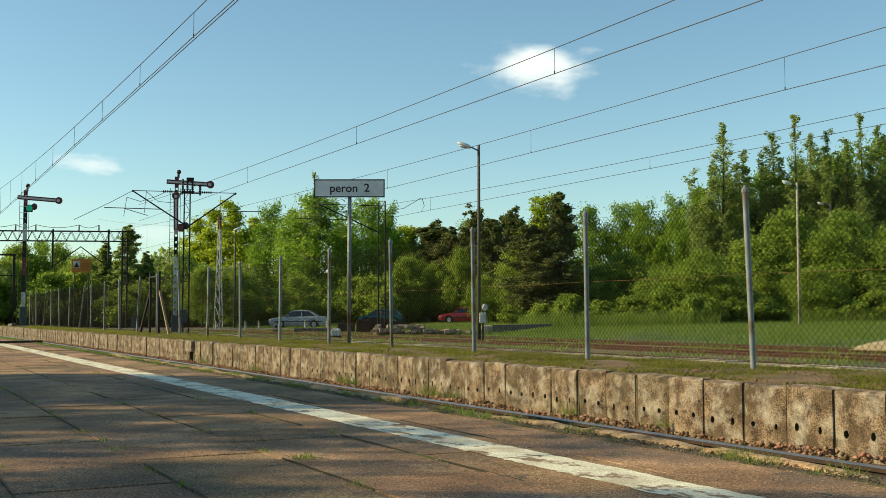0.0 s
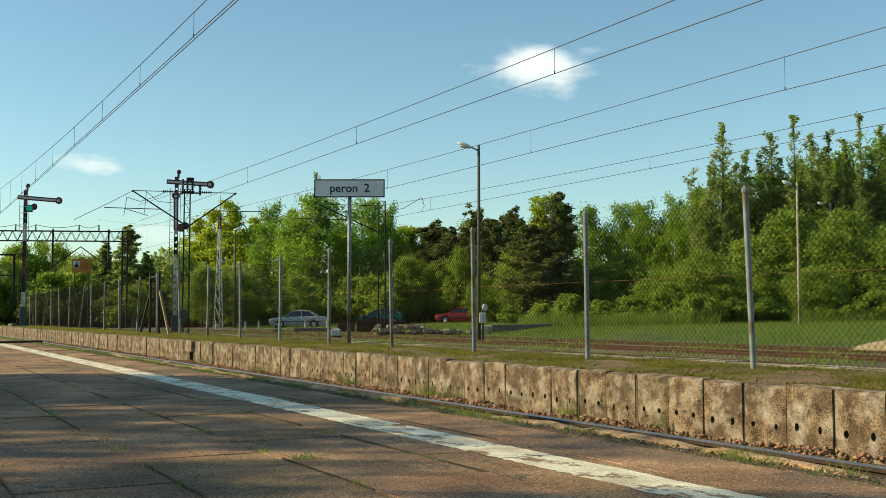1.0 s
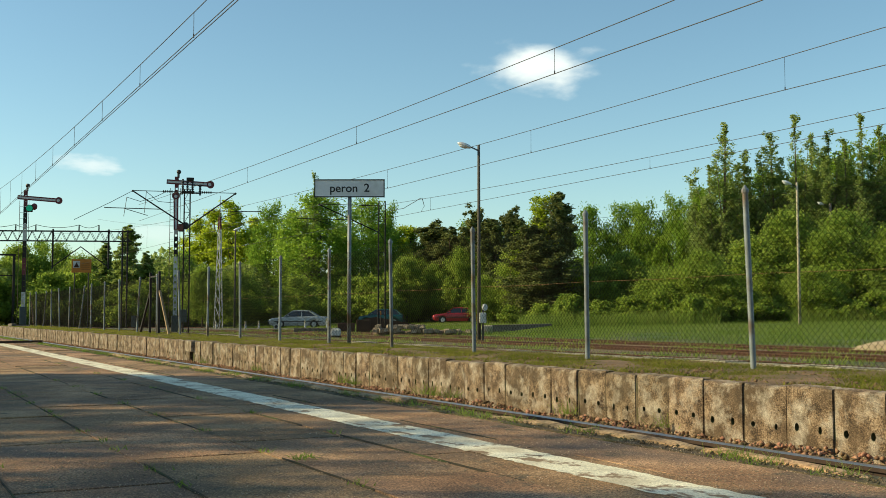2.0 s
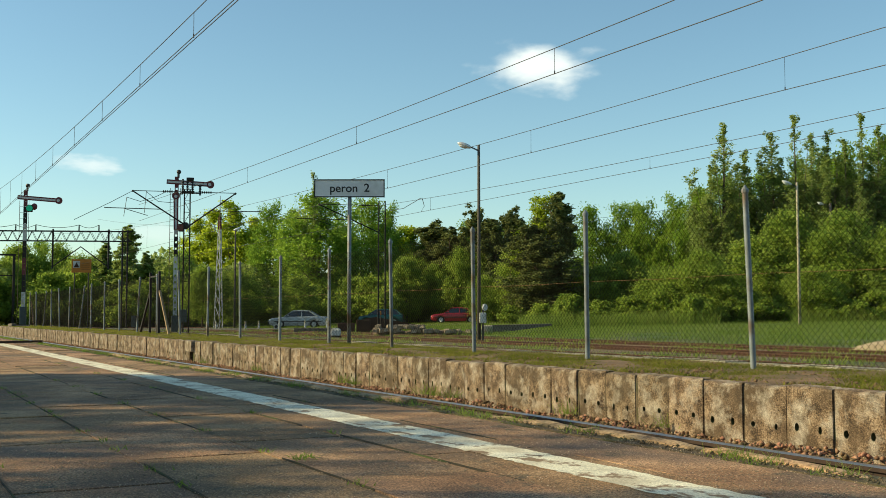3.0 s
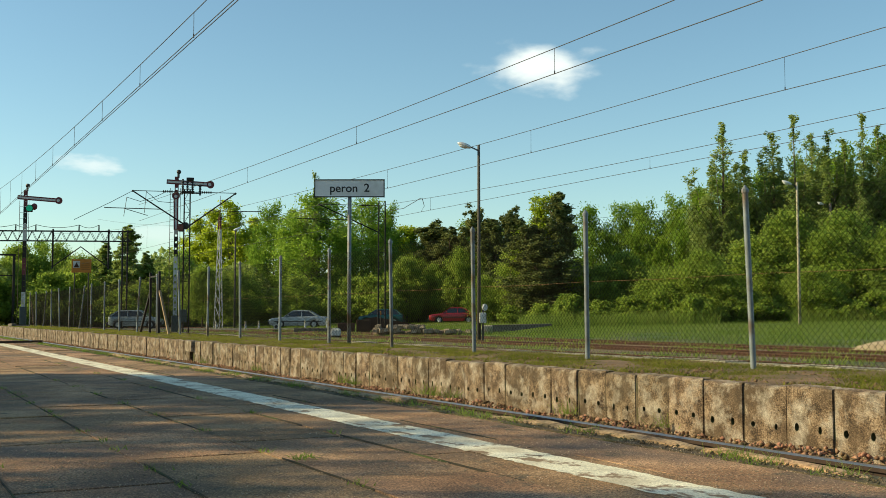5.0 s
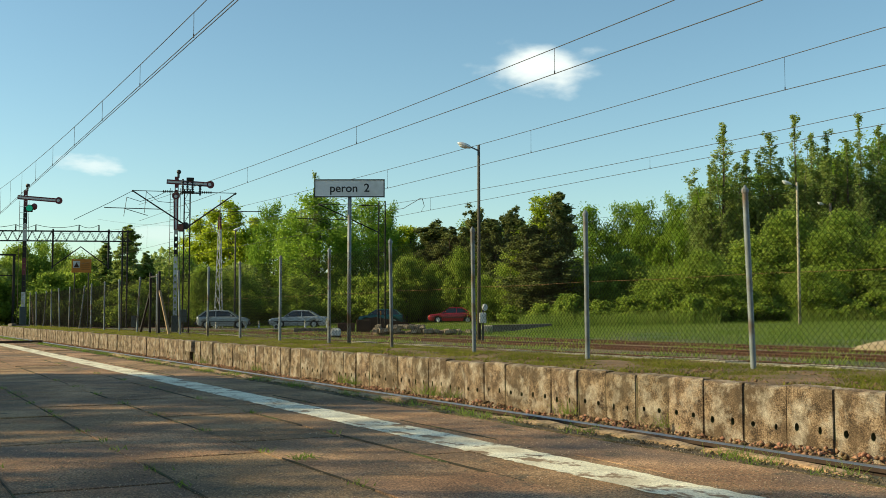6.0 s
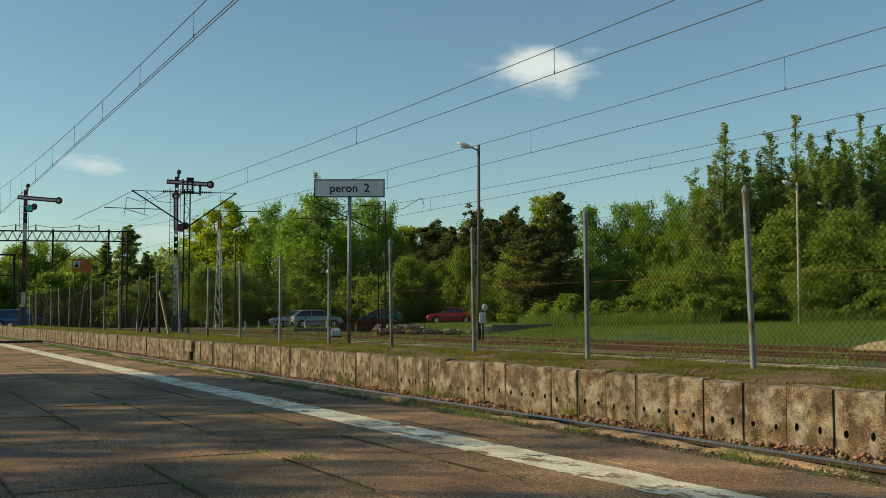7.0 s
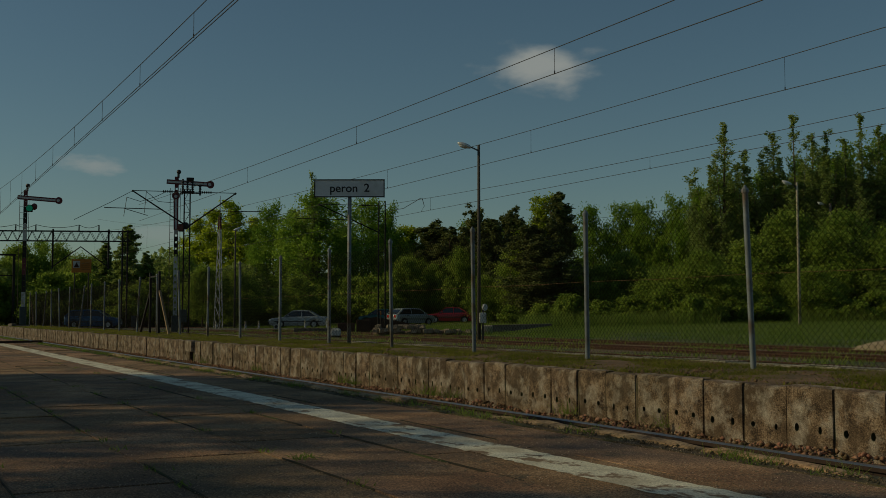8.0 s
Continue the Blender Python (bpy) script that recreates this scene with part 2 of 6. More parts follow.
def single(name, bm, material, label, category="", x=0, y=0, z=0, rz=0, group="", kind=""):
    ob = new(name, mesh_of(name, bm, material))
    ob.matrix_basis = pose(x, y, z, 0, 0, rz)
    return tagged(ob, label, category, group, kind)


def box(bm, x0, x1, y0, y1, z0, z1, bevel=0.0):
    got = bmesh.ops.create_cube(bm, size=1)["verts"]
    for v in got:
        v.co = Vector(((x0 + x1) / 2 + v.co.x * (x1 - x0), (y0 + y1) / 2 + v.co.y * (y1 - y0), (z0 + z1) / 2 + v.co.z * (z1 - z0)))
    if bevel:
        edges = list({e for v in got for e in v.link_edges})
        bmesh.ops.bevel(bm, geom=edges, offset=bevel, segments=2, affect="EDGES", profile=0.6)
    return bm


def bar(bm, a, b, r0, r1=None, sides=6, square=False):
    """A tapered bar from a to b."""
    a, b = Vector(a), Vector(b)
    r1 = r0 if r1 is None else r1
    way = b - a
    q = way.to_track_quat("Z", "Y").to_matrix().to_4x4()
    got = bmesh.ops.create_cone(bm, cap_ends=True, segments=4 if square else sides, radius1=r0, radius2=max(r1, 1e-4), depth=way.length)["verts"]
    turn = Matrix.Translation((a + b) / 2) @ q @ (pose(0, 0, 0, 0, 0, 45) if square else Matrix())
    bmesh.ops.transform(bm, matrix=turn, verts=got)
    return bm


def ball(bm, c, r, sub=2, squash=(1, 1, 1)):
    got = bmesh.ops.create_icosphere(bm, subdivisions=sub, radius=r)["verts"]
    for v in got:
        v.co = Vector(c) + Vector((v.co.x * squash[0], v.co.y * squash[1], v.co.z * squash[2]))
    return bm


def extrude_outline(bm, pts, y0, y1):
    """A closed outline in x, z, given thickness along y."""
    a = [bm.verts.new((x, y0, z)) for x, z in pts]
    b = [bm.verts.new((x, y1, z)) for x, z in pts]
    bm.faces.new(a), bm.faces.new(b[::-1])
    for i in range(len(pts)):
        j = (i + 1) % len(pts)
        bm.faces.new((a[j], a[i], b[i], b[j]))
    return bm


def tube(bm, pts, r, sides=5):
    """One unbroken round wire through the points."""
    pts = [Vector(p) for p in pts]
    rings = []
    for i, p in enumerate(pts):
        way = (pts[min(i + 1, len(pts) - 1)] - pts[max(i - 1, 0)]).normalized()
        a = way.orthogonal().normalized() if abs(way.z) > 0.95 else way.cross(Vector((0, 0, 1))).normalized()
        b = way.cross(a)
        rings.append([bm.verts.new(p + (a * math.cos(t) + b * math.sin(t)) * r) for t in (2 * math.pi * k / sides for k in range(sides))])
    for a, b in zip(rings, rings[1:]):
        for k in range(sides):
            j = (k + 1) % sides
            bm.faces.new((a[k], a[j], b[j], b[k]))
    bm.faces.new(rings[0]), bm.faces.new(rings[-1][::-1])
    return bm


def np_mesh(name, verts, faces, material):
    """A mesh from arrays worked out by rule; faces all have the same number of corners."""
    me = bpy.data.meshes.new(name)
    verts, faces = np.asarray(verts, np.float32), np.asarray(faces, np.int32)
    k = faces.shape[1]
    me.vertices.add(len(verts)), me.loops.add(faces.size), me.polygons.add(len(faces))
    me.vertices.foreach_set("co", verts.ravel())
    me.loops.foreach_set("vertex_index", faces.ravel())
    me.polygons.foreach_set("loop_start", np.arange(0, faces.size, k, dtype=np.int32))
    me.update(calc_edges=True)
    me.materials.append(material)
    return me


# ---------------------------------------------------------------- ground, platforms, tracks
P1_EDGE, P1_TOP = 3.45, -0.03
WALL_X, P2_FAR, P2_END = 6.75, 9.6, 70.0
RAIL_TOP, BED_Z = -0.40, -0.56


def rise(x):
    """The height of the ground across the line."""
    return float(np.interp(x, [-40, 26, 28.5, 40, 50, 70, 300], [BED_Z, BED_Z, -0.43, -0.22, 0.05, 0.35, 0.6]))


def build_ground():
    bm = bmesh.new()
    xs = [-2500, -900, -300, -100, -40, -15, 0, 5, 12, 20, 26, 28] + [30 + 2.5 * i for i in range(17)] + [80, 100, 160, 300, 900, 2500]
    ys = [-2500, -800, -300, -100, -40, -15, 0] + [5 * i for i in range(1, 32)] + [200, 300, 600, 1200, 3000]
    rows = []
    for y in ys:
        row = []
        for x in xs:
            far = abs(x) > 120 or abs(y) > 160
            bump = 0 if far or x < 28 else 0.09 * noise.noise((x * 0.13, y * 0.13, 0))
            row.append(bm.verts.new((x, y, rise(x) + bump)))
        rows.append(row)
    for a, b in zip(rows, rows[1:]):
        for i in range(len(xs) - 1):
            bm.faces.new((a[i], a[i + 1], b[i + 1], b[i]))
    return single("ground", finish(bm, True), M_GROUND, "uneven green grassy ground around the station", "ground", kind="structure")


ground = build_ground()


def build_bed(name, x0, x1, y0, y1, z, label):
    bm = bmesh.new()
    nx, ny = max(2, int((x1 - x0) / 0.5)), int((y1 - y0) / 0.5)
    grid = [[bm.verts.new((x0 + (x1 - x0) * i / nx, y0 + (y1 - y0) * j / ny,
                           z + 0.018 * noise.noise((i * 0.9, j * 0.9, x0)) - (0.05 if i in (0, nx) else 0))) for i in range(nx + 1)] for j in range(ny + 1)]
    for a, b in zip(grid, grid[1:]):
        for i in range(nx):
            bm.faces.new((a[i], a[i + 1], b[i + 1], b[i]))
    return single(name, finish(bm, True), M_YARD if x0 > 9 else M_BALLAST, label, "ballast", kind="structure")


build_bed("ballast_near", P1_EDGE, WALL_X + 0.05, -6, 130, -0.50, "brown rusty stone ballast between the two platforms")
build_bed("ballast_yard", 9.9, 28.5, -2, 130, -0.49, "brown weedy ballast under the yard tracks")


def rail_mesh(y0, y1, top):
    bm = bmesh.new()
    side = [(0.07, -0.16), (0.07, -0.145), (0.012, -0.125), (0.01, -0.045), (0.035, -0.035), (0.035, -0.008), (0.025, 0)]
    outline = side + [(-x, z) for x, z in side[::-1]]
    extrude_outline(bm, outline, y0, y1)
    finish(bm)
    if top:
        for f in bm.faces:
            c = f.calc_center_median()
            if c.z > -0.012:
                f.material_index = 1
    return bm


def build_track(label, axis, y0, y1, used):
    track = thing("track", label, "railway track", axis, 0, RAIL_TOP, group="railway tracks", kind="structure")
    for s in (-0.7525, 0.7525):
        r = part("rail", rail_mesh(y0, y1, used), [M_RAIL_RUST if used else M_YARD_RAIL, M_RAIL_TOP], track)
        r.location.x = s
    bm = bmesh.new()
    extrude_outline(bm, [(-1.25, -0.3), (-1.25, -0.17), (1.25, -0.17), (1.25, -0.3)], -0.12, 0.12)
    sleeper = mesh_of("sleeper", finish(bm), M_SLEEPER)
    n = min(int((min(y1, 90) - y0) / 0.62), 150)
    for i in range(n):
        o = part("sleeper", sleeper, None, track)
        o.location = (random.uniform(-0.03, 0.03), y0 + 0.3 + i * 0.62, 0)
    return track


build_track("used main track with bright rail heads between platforms", 5.05, -5, 130, True)
build_track("rusty yard track with dark rails on ballast", 11.4, 0, 130, False)
build_track("rusty yard track with dark rails among weeds", 16.4, 4, 130, False)
build_track("rusty yard track with dark rails among weeds", 21.5, 8, 130, False)
build_track("rusty outer siding with brown rails beside the grass", 25.9, 12, 130, False)


# the near platform: bedding, paving slabs, painted line, worn edge stones
def build_near_platform():
    bm = bmesh.new()
    box(bm, -24, P1_EDGE - 0.17, -10, 75, -0.7, P1_TOP - 0.02)
    plat = single("platform_near", finish(bm), M_BED, "low paved station platform with worn concrete slabs", "platform", kind="structure")
    bm = bmesh.new()
    box(bm, P1_EDGE - 0.2, P1_EDGE - 0.02, -10, 75, -0.7, P1_TOP - 0.012)
    part("edge_wall", finish(bm), M_BED, plat, "mossy concrete edge wall")
    return plat


platform_near = build_near_platform()

# the far platform: fill, wall panels, far edge
bm = bmesh.new()
n_y = 130
cols = [WALL_X + 0.10, 7.2, 7.7, 8.2, 8.7, 9.15, 9.25]
grid = [[bm.verts.new((x, -6 + (P2_END + 6) * j / n_y, -0.015 + (0.05 * noise.noise((x * 1.7, j * 0.5, 3)) + 0.012) * (0 if i in (0,) else 1))) for i, x in enumerate(cols)] for j in range(n_y + 1)]
for a, b in zip(grid, grid[1:]):
    for i in range(len(cols) - 1):
        bm.faces.new((a[i], a[i + 1], b[i + 1], b[i]))
platform_far = single("platform_far", finish(bm, True), M_P2, "mossy overgrown top of the second platform", "platform", kind="structure")
bm = bmesh.new()
box(bm, WALL_X + 0.13, 9.3, -6, P2_END, -0.75, -0.06)
part("core", finish(bm), M_BED, platform_far)


# ---------------------------------------------------------------- trees
def rand_dirs(rng, n):
    d = rng.normal(size=(n, 3))
    return d / np.linalg.norm(d, axis=1)[:, None]


def leaves_mesh(name, rng, centres, size, material, outward=None):
    """One pointed leaf at each place; leaves turn their faces out of their clump, each a little differently."""
    n = len(centres)
    face = rand_dirs(rng, n)
    if outward is not None:
        face = face * 1.1 + outward * 0.7 + np.array([0, 0, 0.2])
    face /= np.linalg.norm(face, axis=1)[:, None] + 1e-6
    t = np.cross(face, rand_dirs(rng, n))
    t /= np.linalg.norm(t, axis=1)[:, None] + 1e-6
    b = np.cross(face, t)
    s = (size * rng.uniform(0.6, 1.4, n))[:, None]
    v = np.empty((n, 3, 3))
    v[:, 0], v[:, 1], v[:, 2] = centres - t * s * 0.45 - b * s * 0.42, centres - t * s * 0.45 + b * s * 0.42, centres + t * s * 0.7
    return np_mesh(name, v.reshape(-1, 3), np.arange(3 * n).reshape(n, 3), material)


def blob_points(rng, blobs, per, tall=0.85):
    out, ways = [], []
    for c, r in blobs:
        d = rand_dirs(rng, per)
        k = 0.35 + 0.75 * np.abs(rng.normal(0.3, 0.45, per))
        p = d * (k * r)[:, None] * np.array([1, 1, tall]) + c
        out.append(p)
        ways.append(d)
    return np.concatenate(out), np.concatenate(ways)


def tree_meshes(kind, seed):
    """Trunk with limbs, and a crown of leaves in clumps, at the kind's own size."""
    rng = np.random.default_rng(seed)
    H, W = SIZES[kind]
    blobs, limbs = [], []
    if kind in ("BROAD", "LIGHT", "WILLOW", "SHRUB", "SHADE", "AIRY", "SPRIG"):
        low = {"BROAD": 0.06, "LIGHT": 0.06, "WILLOW": 0.0, "SHRUB": 0.0, "SHADE": 0.2, "AIRY": 0.2, "SPRIG": 0.0}[kind]
        count = {"BROAD": 110, "LIGHT": 100, "WILLOW": 95, "SHRUB": 55, "SHADE": 95, "AIRY": 78, "SPRIG": 40}[kind]
        for i in range(count):
            d = rand_dirs(rng, 1)[0]
            lump = 0.82 + 0.3 * noise.noise((d[0] * 1.6 + seed, d[1] * 1.6, d[2] * 1.6))
            k = rng.uniform(0.35, 1.0) ** 0.6 * lump
            c = np.array([d[0] * k * W * 0.46, d[1] * k * W * 0.46, H * (low + (1 - low) * (0.5 + 0.5 * d[2] * k))])
            blobs.append((c, rng.uniform(0.5, 1.1) * W * {"SHADE": 0.1, "AIRY": 0.04}.get(kind, 0.145)))
        for i in range(9):
            a, k = rng.uniform(0, 6.28), rng.uniform(0, 0.2)
            blobs.append((np.array([math.cos(a) * W * k, math.sin(a) * W * k, H * rng.uniform(0.84, 0.97)]), W * 0.12))
    elif kind in ("PINE", "SPRUCE"):
        pine = kind == "PINE"
        for i in range(0 if pine else 190):
            f, a = 0.04 + 0.9 * rng.uniform(0, 1) ** 1.25, rng.uniform(0, 6.28)
            q = W * 0.5 * (1.0 - f) ** 0.8 * rng.uniform(0.1, 1.0) ** 0.6 * (0.85 + 0.3 * math.sin(a * 3 + f * 19))
            blobs.append((np.array([math.cos(a) * q, math.sin(a) * q, H * f]), W * rng.uniform(0.06, 0.11) * (1.15 - 0.6 * f)))
        for i in range(95 if pine else 0):
            f = rng.uniform(0.05, 0.92)
            spread = min(1, 0.55 + f) * (1.04 - f) ** 0.6 * rng.uniform(0.35, 1.12)
            a, lift = rng.uniform(0, 6.28), rng.uniform(0.02, 0.16)
            for k in (0.4, 0.75, 1.0):
                q = W * 0.46 * spread * k
                blobs.append((np.array([math.cos(a) * q, math.sin(a) * q, H * (f + lift * k + rng.normal(0, 0.012))]), W * rng.uniform(0.06, 0.13) * (1.1 - 0.65 * f)))
        for i in range(7):
            f, w = 0.86 + 0.02 * i, W * (0.10 - 0.013 * i)
            blobs.append((np.array([rng.normal() * w, rng.normal() * w, H * f]), W * (0.075 - 0.007 * i)))
    else:
        for i in range(9):
            a, off = rng.uniform(0, 6.28), W * rng.uniform(0.05, 0.44) * (0.0 if i == 0 else 1.0)
            foot, top = H * rng.uniform(0.08, 0.3), H * (1.0 if i == 0 else rng.uniform(0.62, 0.97) - 0.25 * off / W)
            root, tip = np.array([0, 0, foot]), np.array([math.cos(a) * off, math.sin(a) * off, top])
            limbs.append((foot / H, tip))
            for k in np.linspace(0.1, 1.0, 22):
                k = min(1.0, k + rng.uniform(-0.03, 0.03))
                p = root + (tip - root) * k + np.array([math.cos(a), math.sin(a), 0]) * off * 0.5 * math.sin(math.pi * k)
                b = rng.uniform(0, 6.28)
                reach = W * 0.24 * (1.15 - 0.85 * k) * rng.uniform(0.3, 1.1)
                q = p + np.array([math.cos(b) * reach, math.sin(b) * reach, reach * rng.uniform(0.8, 2.2)])
                blobs.append((p, W * rng.uniform(0.05, 0.1) * (1.2 - 0.5 * k)))
                blobs.append(((p + q) / 2, W * rng.uniform(0.05, 0.09) * (1.2 - 0.5 * k)))
                blobs.append((q, W * rng.uniform(0.04, 0.08) * (1.2 - 0.5 * k)))
        for i in range(8):
            blobs.append((np.array([rng.normal() * 0.04, rng.normal() * 0.04, H * (0.9 + 0.014 * i)]), W * 0.02))
    per = {"BROAD": 90, "LIGHT": 64, "WILLOW": 96, "SHRUB": 74, "PINE": 30, "SPRUCE": 62, "POPLAR": 12, "SHADE": 34, "AIRY": 24, "SPRIG": 75}[kind]
    size = {"BROAD": 0.158, "LIGHT": 0.15, "WILLOW": 0.132, "SHRUB": 0.15, "PINE": 0.15, "SPRUCE": 0.14, "POPLAR": 0.11, "SHADE": 0.2, "AIRY": 0.13, "SPRIG": 0.14}[kind]
    mat = {"BROAD": M_LEAF, "LIGHT": M_LEAF_LIGHT, "WILLOW": M_LEAF_WILLOW, "SHRUB": M_LEAF_WILLOW, "PINE": M_LEAF_DARK, "SPRUCE": M_LEAF_POPLAR, "POPLAR": M_LEAF_POPLAR, "SHADE": M_LEAF, "AIRY": M_LEAF, "SPRIG": M_LEAF_WILLOW}[kind]
    places, ways = blob_points(rng, blobs, 2 * per, 1.5 if kind == "POPLAR" else 1.25 if kind == "PINE" else 0.85)
    crown = leaves_mesh("crown", rng, places, size, mat, ways)
    bm = bmesh.new()
    r = (0.007 if kind == "POPLAR" else 0.014) * H
    bar(bm, (0, 0, -0.4), (0.03 * W, 0, 0.45 * H), r, r * 0.65, 8)
    bar(bm, (0.03 * W, 0, 0.44 * H), (0, 0, 0.93 * H), r * 0.65, r * 0.15, 7)
    for i in range(0 if limbs else 9):
        c, rad = blobs[int(rng.integers(len(blobs)))]
        f = min(0.85, max(0.12, c[2] / H - 0.15))
        bar(bm, (0.02 * W, 0, f * H), tuple(c), r * 0.35, r * 0.08, 5)
    stems = []
    for f, c in limbs:
        stem = bmesh.new()
        bar(stem, (0, 0, f * H), tuple(c), r * 0.3, r * 0.06, 5)
        stems.append(mesh_of("limb", finish(stem, True), M_BARK))
    return mesh_of("trunk", finish(bm, True), M_BARK), crown, stems


SIZES = {"BROAD": (11, 7.5), "LIGHT": (10, 4.4), "PINE": (10, 3.8), "POPLAR": (16, 3.6), "SPRUCE": (10, 3.8), "WILLOW": (6.5, 6.5), "SHRUB": (3.8, 5.2), "SHADE": (6.0, 4.6), "AIRY": (6.0, 4.6), "SPRIG": (2.2, 3.0)}
TREE_SEEDS = {"BROAD": 4, "LIGHT": 3, "PINE": 4, "POPLAR": 4, "SPRUCE": 2, "WILLOW": 3, "SHRUB": 4, "SHADE": 3, "AIRY": 3, "SPRIG": 3}
TREE_KINDS = {k: [tree_meshes(k, 11 * i + len(k)) for i in range(n)] for k, n in TREE_SEEDS.items()}
TREE_LABELS = {
    "BROAD": ("tree", "leafy green broadleaf tree in the wood", "tree"), "LIGHT": ("tree", "fresh yellow-green young broadleaf tree", "tree"),
    "PINE": ("conifer", "dark green conifer with uneven branches", "tree"), "POPLAR": ("poplar", "tall slender poplar with pointed leafy top", "tree"),
    "SHADE": ("tree", "leafy tree shading the near platform", "tree"), "AIRY": ("tree", "thin-leaved tree shading the near platform", "tree"), "SPRUCE": ("conifer", "pointed grey-green conifer by the road", "tree"), "SPRIG": ("bush", "small fresh yellow-green bush in the meadow", "bush"), "WILLOW": ("willow_bush", "broad pale green willow bush on grass", "bush"), "SHRUB": ("shrub", "low green shrub at the wood's edge", "bush")}


def plant(kind, i, x, y, h, w, z=None, turn=None):
    name, label, cat = TREE_LABELS[kind]
    trunk, crown, stems = TREE_KINDS[kind][i % len(TREE_KINDS[kind])]
    t = thing(name, label, cat, x, y, rise(x) - 0.05 if z is None else z, (i * 77) % 360 if turn is None else turn, group="wood beyond the yard")
    H, W = SIZES[kind]
    k = {"POPLAR": 2.15, "PINE": 1.75, "SPRUCE": 1.5, "LIGHT": 1.45}.get(kind, 1.2)
    t.scale = (k * w / W, k * w / W, h / H)
    part("trunk", trunk, None, t)
    part("crown", crown, None, t)
    for stem in stems:
        part("limb", stem, None, t)
    return t


BROAD = (
    (11.0, 135.8, 7.0, 5.9), (14.5, 128.3, 9.2, 5.7), (17.0, 129.2, 9.7, 5.1), (19.0, 125.8, 8.5, 5.1), (20.5, 122.8, 6.7, 3.7), (38.4, 111.6, 13.2, 5.5),
    (39.8, 108.5, 12.2, 4.8), (39.2, 99.0, 12.9, 9.5), (45.1, 102.8, 13.1, 7.6), (48.7, 103.5, 12.5, 4.3), (62.9, 86.6, 11.2, 5.6), (65.2, 84.2, 11.5, 5.0),
    (73.3, 74.3, 13.9, 6.3), (78.6, 69.2, 15.6, 7.7), (80.6, 65.9, 16.4, 7.6), (28.6, 111.7, 8.1, 3.5), (69.8, 75.0, 13.5, 5.7), (75.7, 71.8, 14.8, 6.3),
    (78.6, 71.4, 15.2, 5.8), (68.2, 77.0, 12.1, 4.7), (66.5, 82.4, 11.6, 4.9), (67.4, 79.7, 11.8, 4.8), (67.9, 77.1, 12.3, 4.7), (46.3, 95.4, 9.3, 5.0), (49.6, 94.8, 9.2, 5.1), (52.0, 92.4, 9.8, 5.6), (54.3, 90.1, 9.3, 5.5),
)
LIGHT = (
    (33.5, 123.0, 12.4, 4.6), (34.7, 120.9, 13.3, 4.0), (35.9, 117.5, 14.0, 5.0), (38.5, 118.8, 12.3, 4.6), (47.0, 95.1, 9.7, 3.9), (49.6, 75.6, 10.9, 3.8),
    (50.9, 72.6, 4.6, 4.6),
)
PINE = (
    (30.9, 128.6, 7.3, 4.0), (48.0, 92.3, 9.9, 4.2), (48.7, 89.6, 9.2, 4.4), (49.7, 86.8, 10.3, 3.5), (50.1, 84.3, 9.5, 3.6), (53.7, 87.0, 10.9, 3.2),
    (50.3, 74.0, 11.0, 3.5), (47.0, 73.5, 7.8, 4.1), (47.6, 72.1, 6.8, 5.0), (49.2, 91.6, 7.6, 6.0),
)
POPLAR = (
    (38.1, 98.4, 14.9, 1.6), (65.0, 71.9, 13.6, 2.5), (66.1, 71.3, 17.1, 3.1), (69.8, 72.7, 15.1, 3.1), (70.5, 70.1, 16.5, 3.1), (71.6, 68.4, 18.0, 2.9),
    (74.4, 69.1, 16.4, 2.8), (74.2, 67.0, 16.4, 3.0), (73.9, 64.9, 15.5, 2.9), (75.1, 64.2, 17.7, 2.4), (77.3, 64.2, 16.6, 2.9), (79.1, 63.2, 17.1, 3.4),
)
WILLOW = (
    (25.6, 93.0, 5.6, 4.0), (28.6, 91.5, 5.0, 4.2), (33.2, 89.5, 4.6, 4.0),
    (43.6, 88.9, 6.2, 4.2), (46.2, 88.4, 5.4, 4.0), (47.6, 86.4, 7.0, 4.2), (49.2, 85.2, 6.4, 4.0), (48.4, 78.4, 6.2, 4.2), (46.8, 80.0, 4.2, 3.6),
    (51.8, 58.5, 5.2, 5.2), (51.6, 62.0, 4.1, 5.0), (59.0, 60.4, 6.5, 7.7), (62.9, 60.5, 8.6, 7.4), (63.4, 55.8, 8.0, 7.5), (64.4, 52.9, 7.0, 6.1),
    (54.9, 71.6, 5.8, 6.1), (52.0, 70.9, 4.5, 5.0), (57.3, 53.3, 3.9, 4.7), (52.9, 56.8, 3.5, 4.3), (51.0, 87.2, 6.3, 6.4), (45.4, 91.4, 6.4, 6.4),
    (13.8, 119.6, 8.7, 5.9), (17.0, 119.0, 8.7, 5.7), (19.0, 115.6, 7.6, 4.7), (12.0, 116.0, 7.0, 5.1),    (22.0, 124.3, 7.7, 6.3), (25.0, 123.8, 7.6, 6.4), (29.4, 122.6, 7.3, 6.4), (31.2, 119.4, 7.8, 5.1),
)
SPRUCE = (
    (21.1, 113.4, 9.0, 3.6), (22.4, 108.2, 10.3, 4.6), (24.4, 109.3, 7.8, 3.3),
)
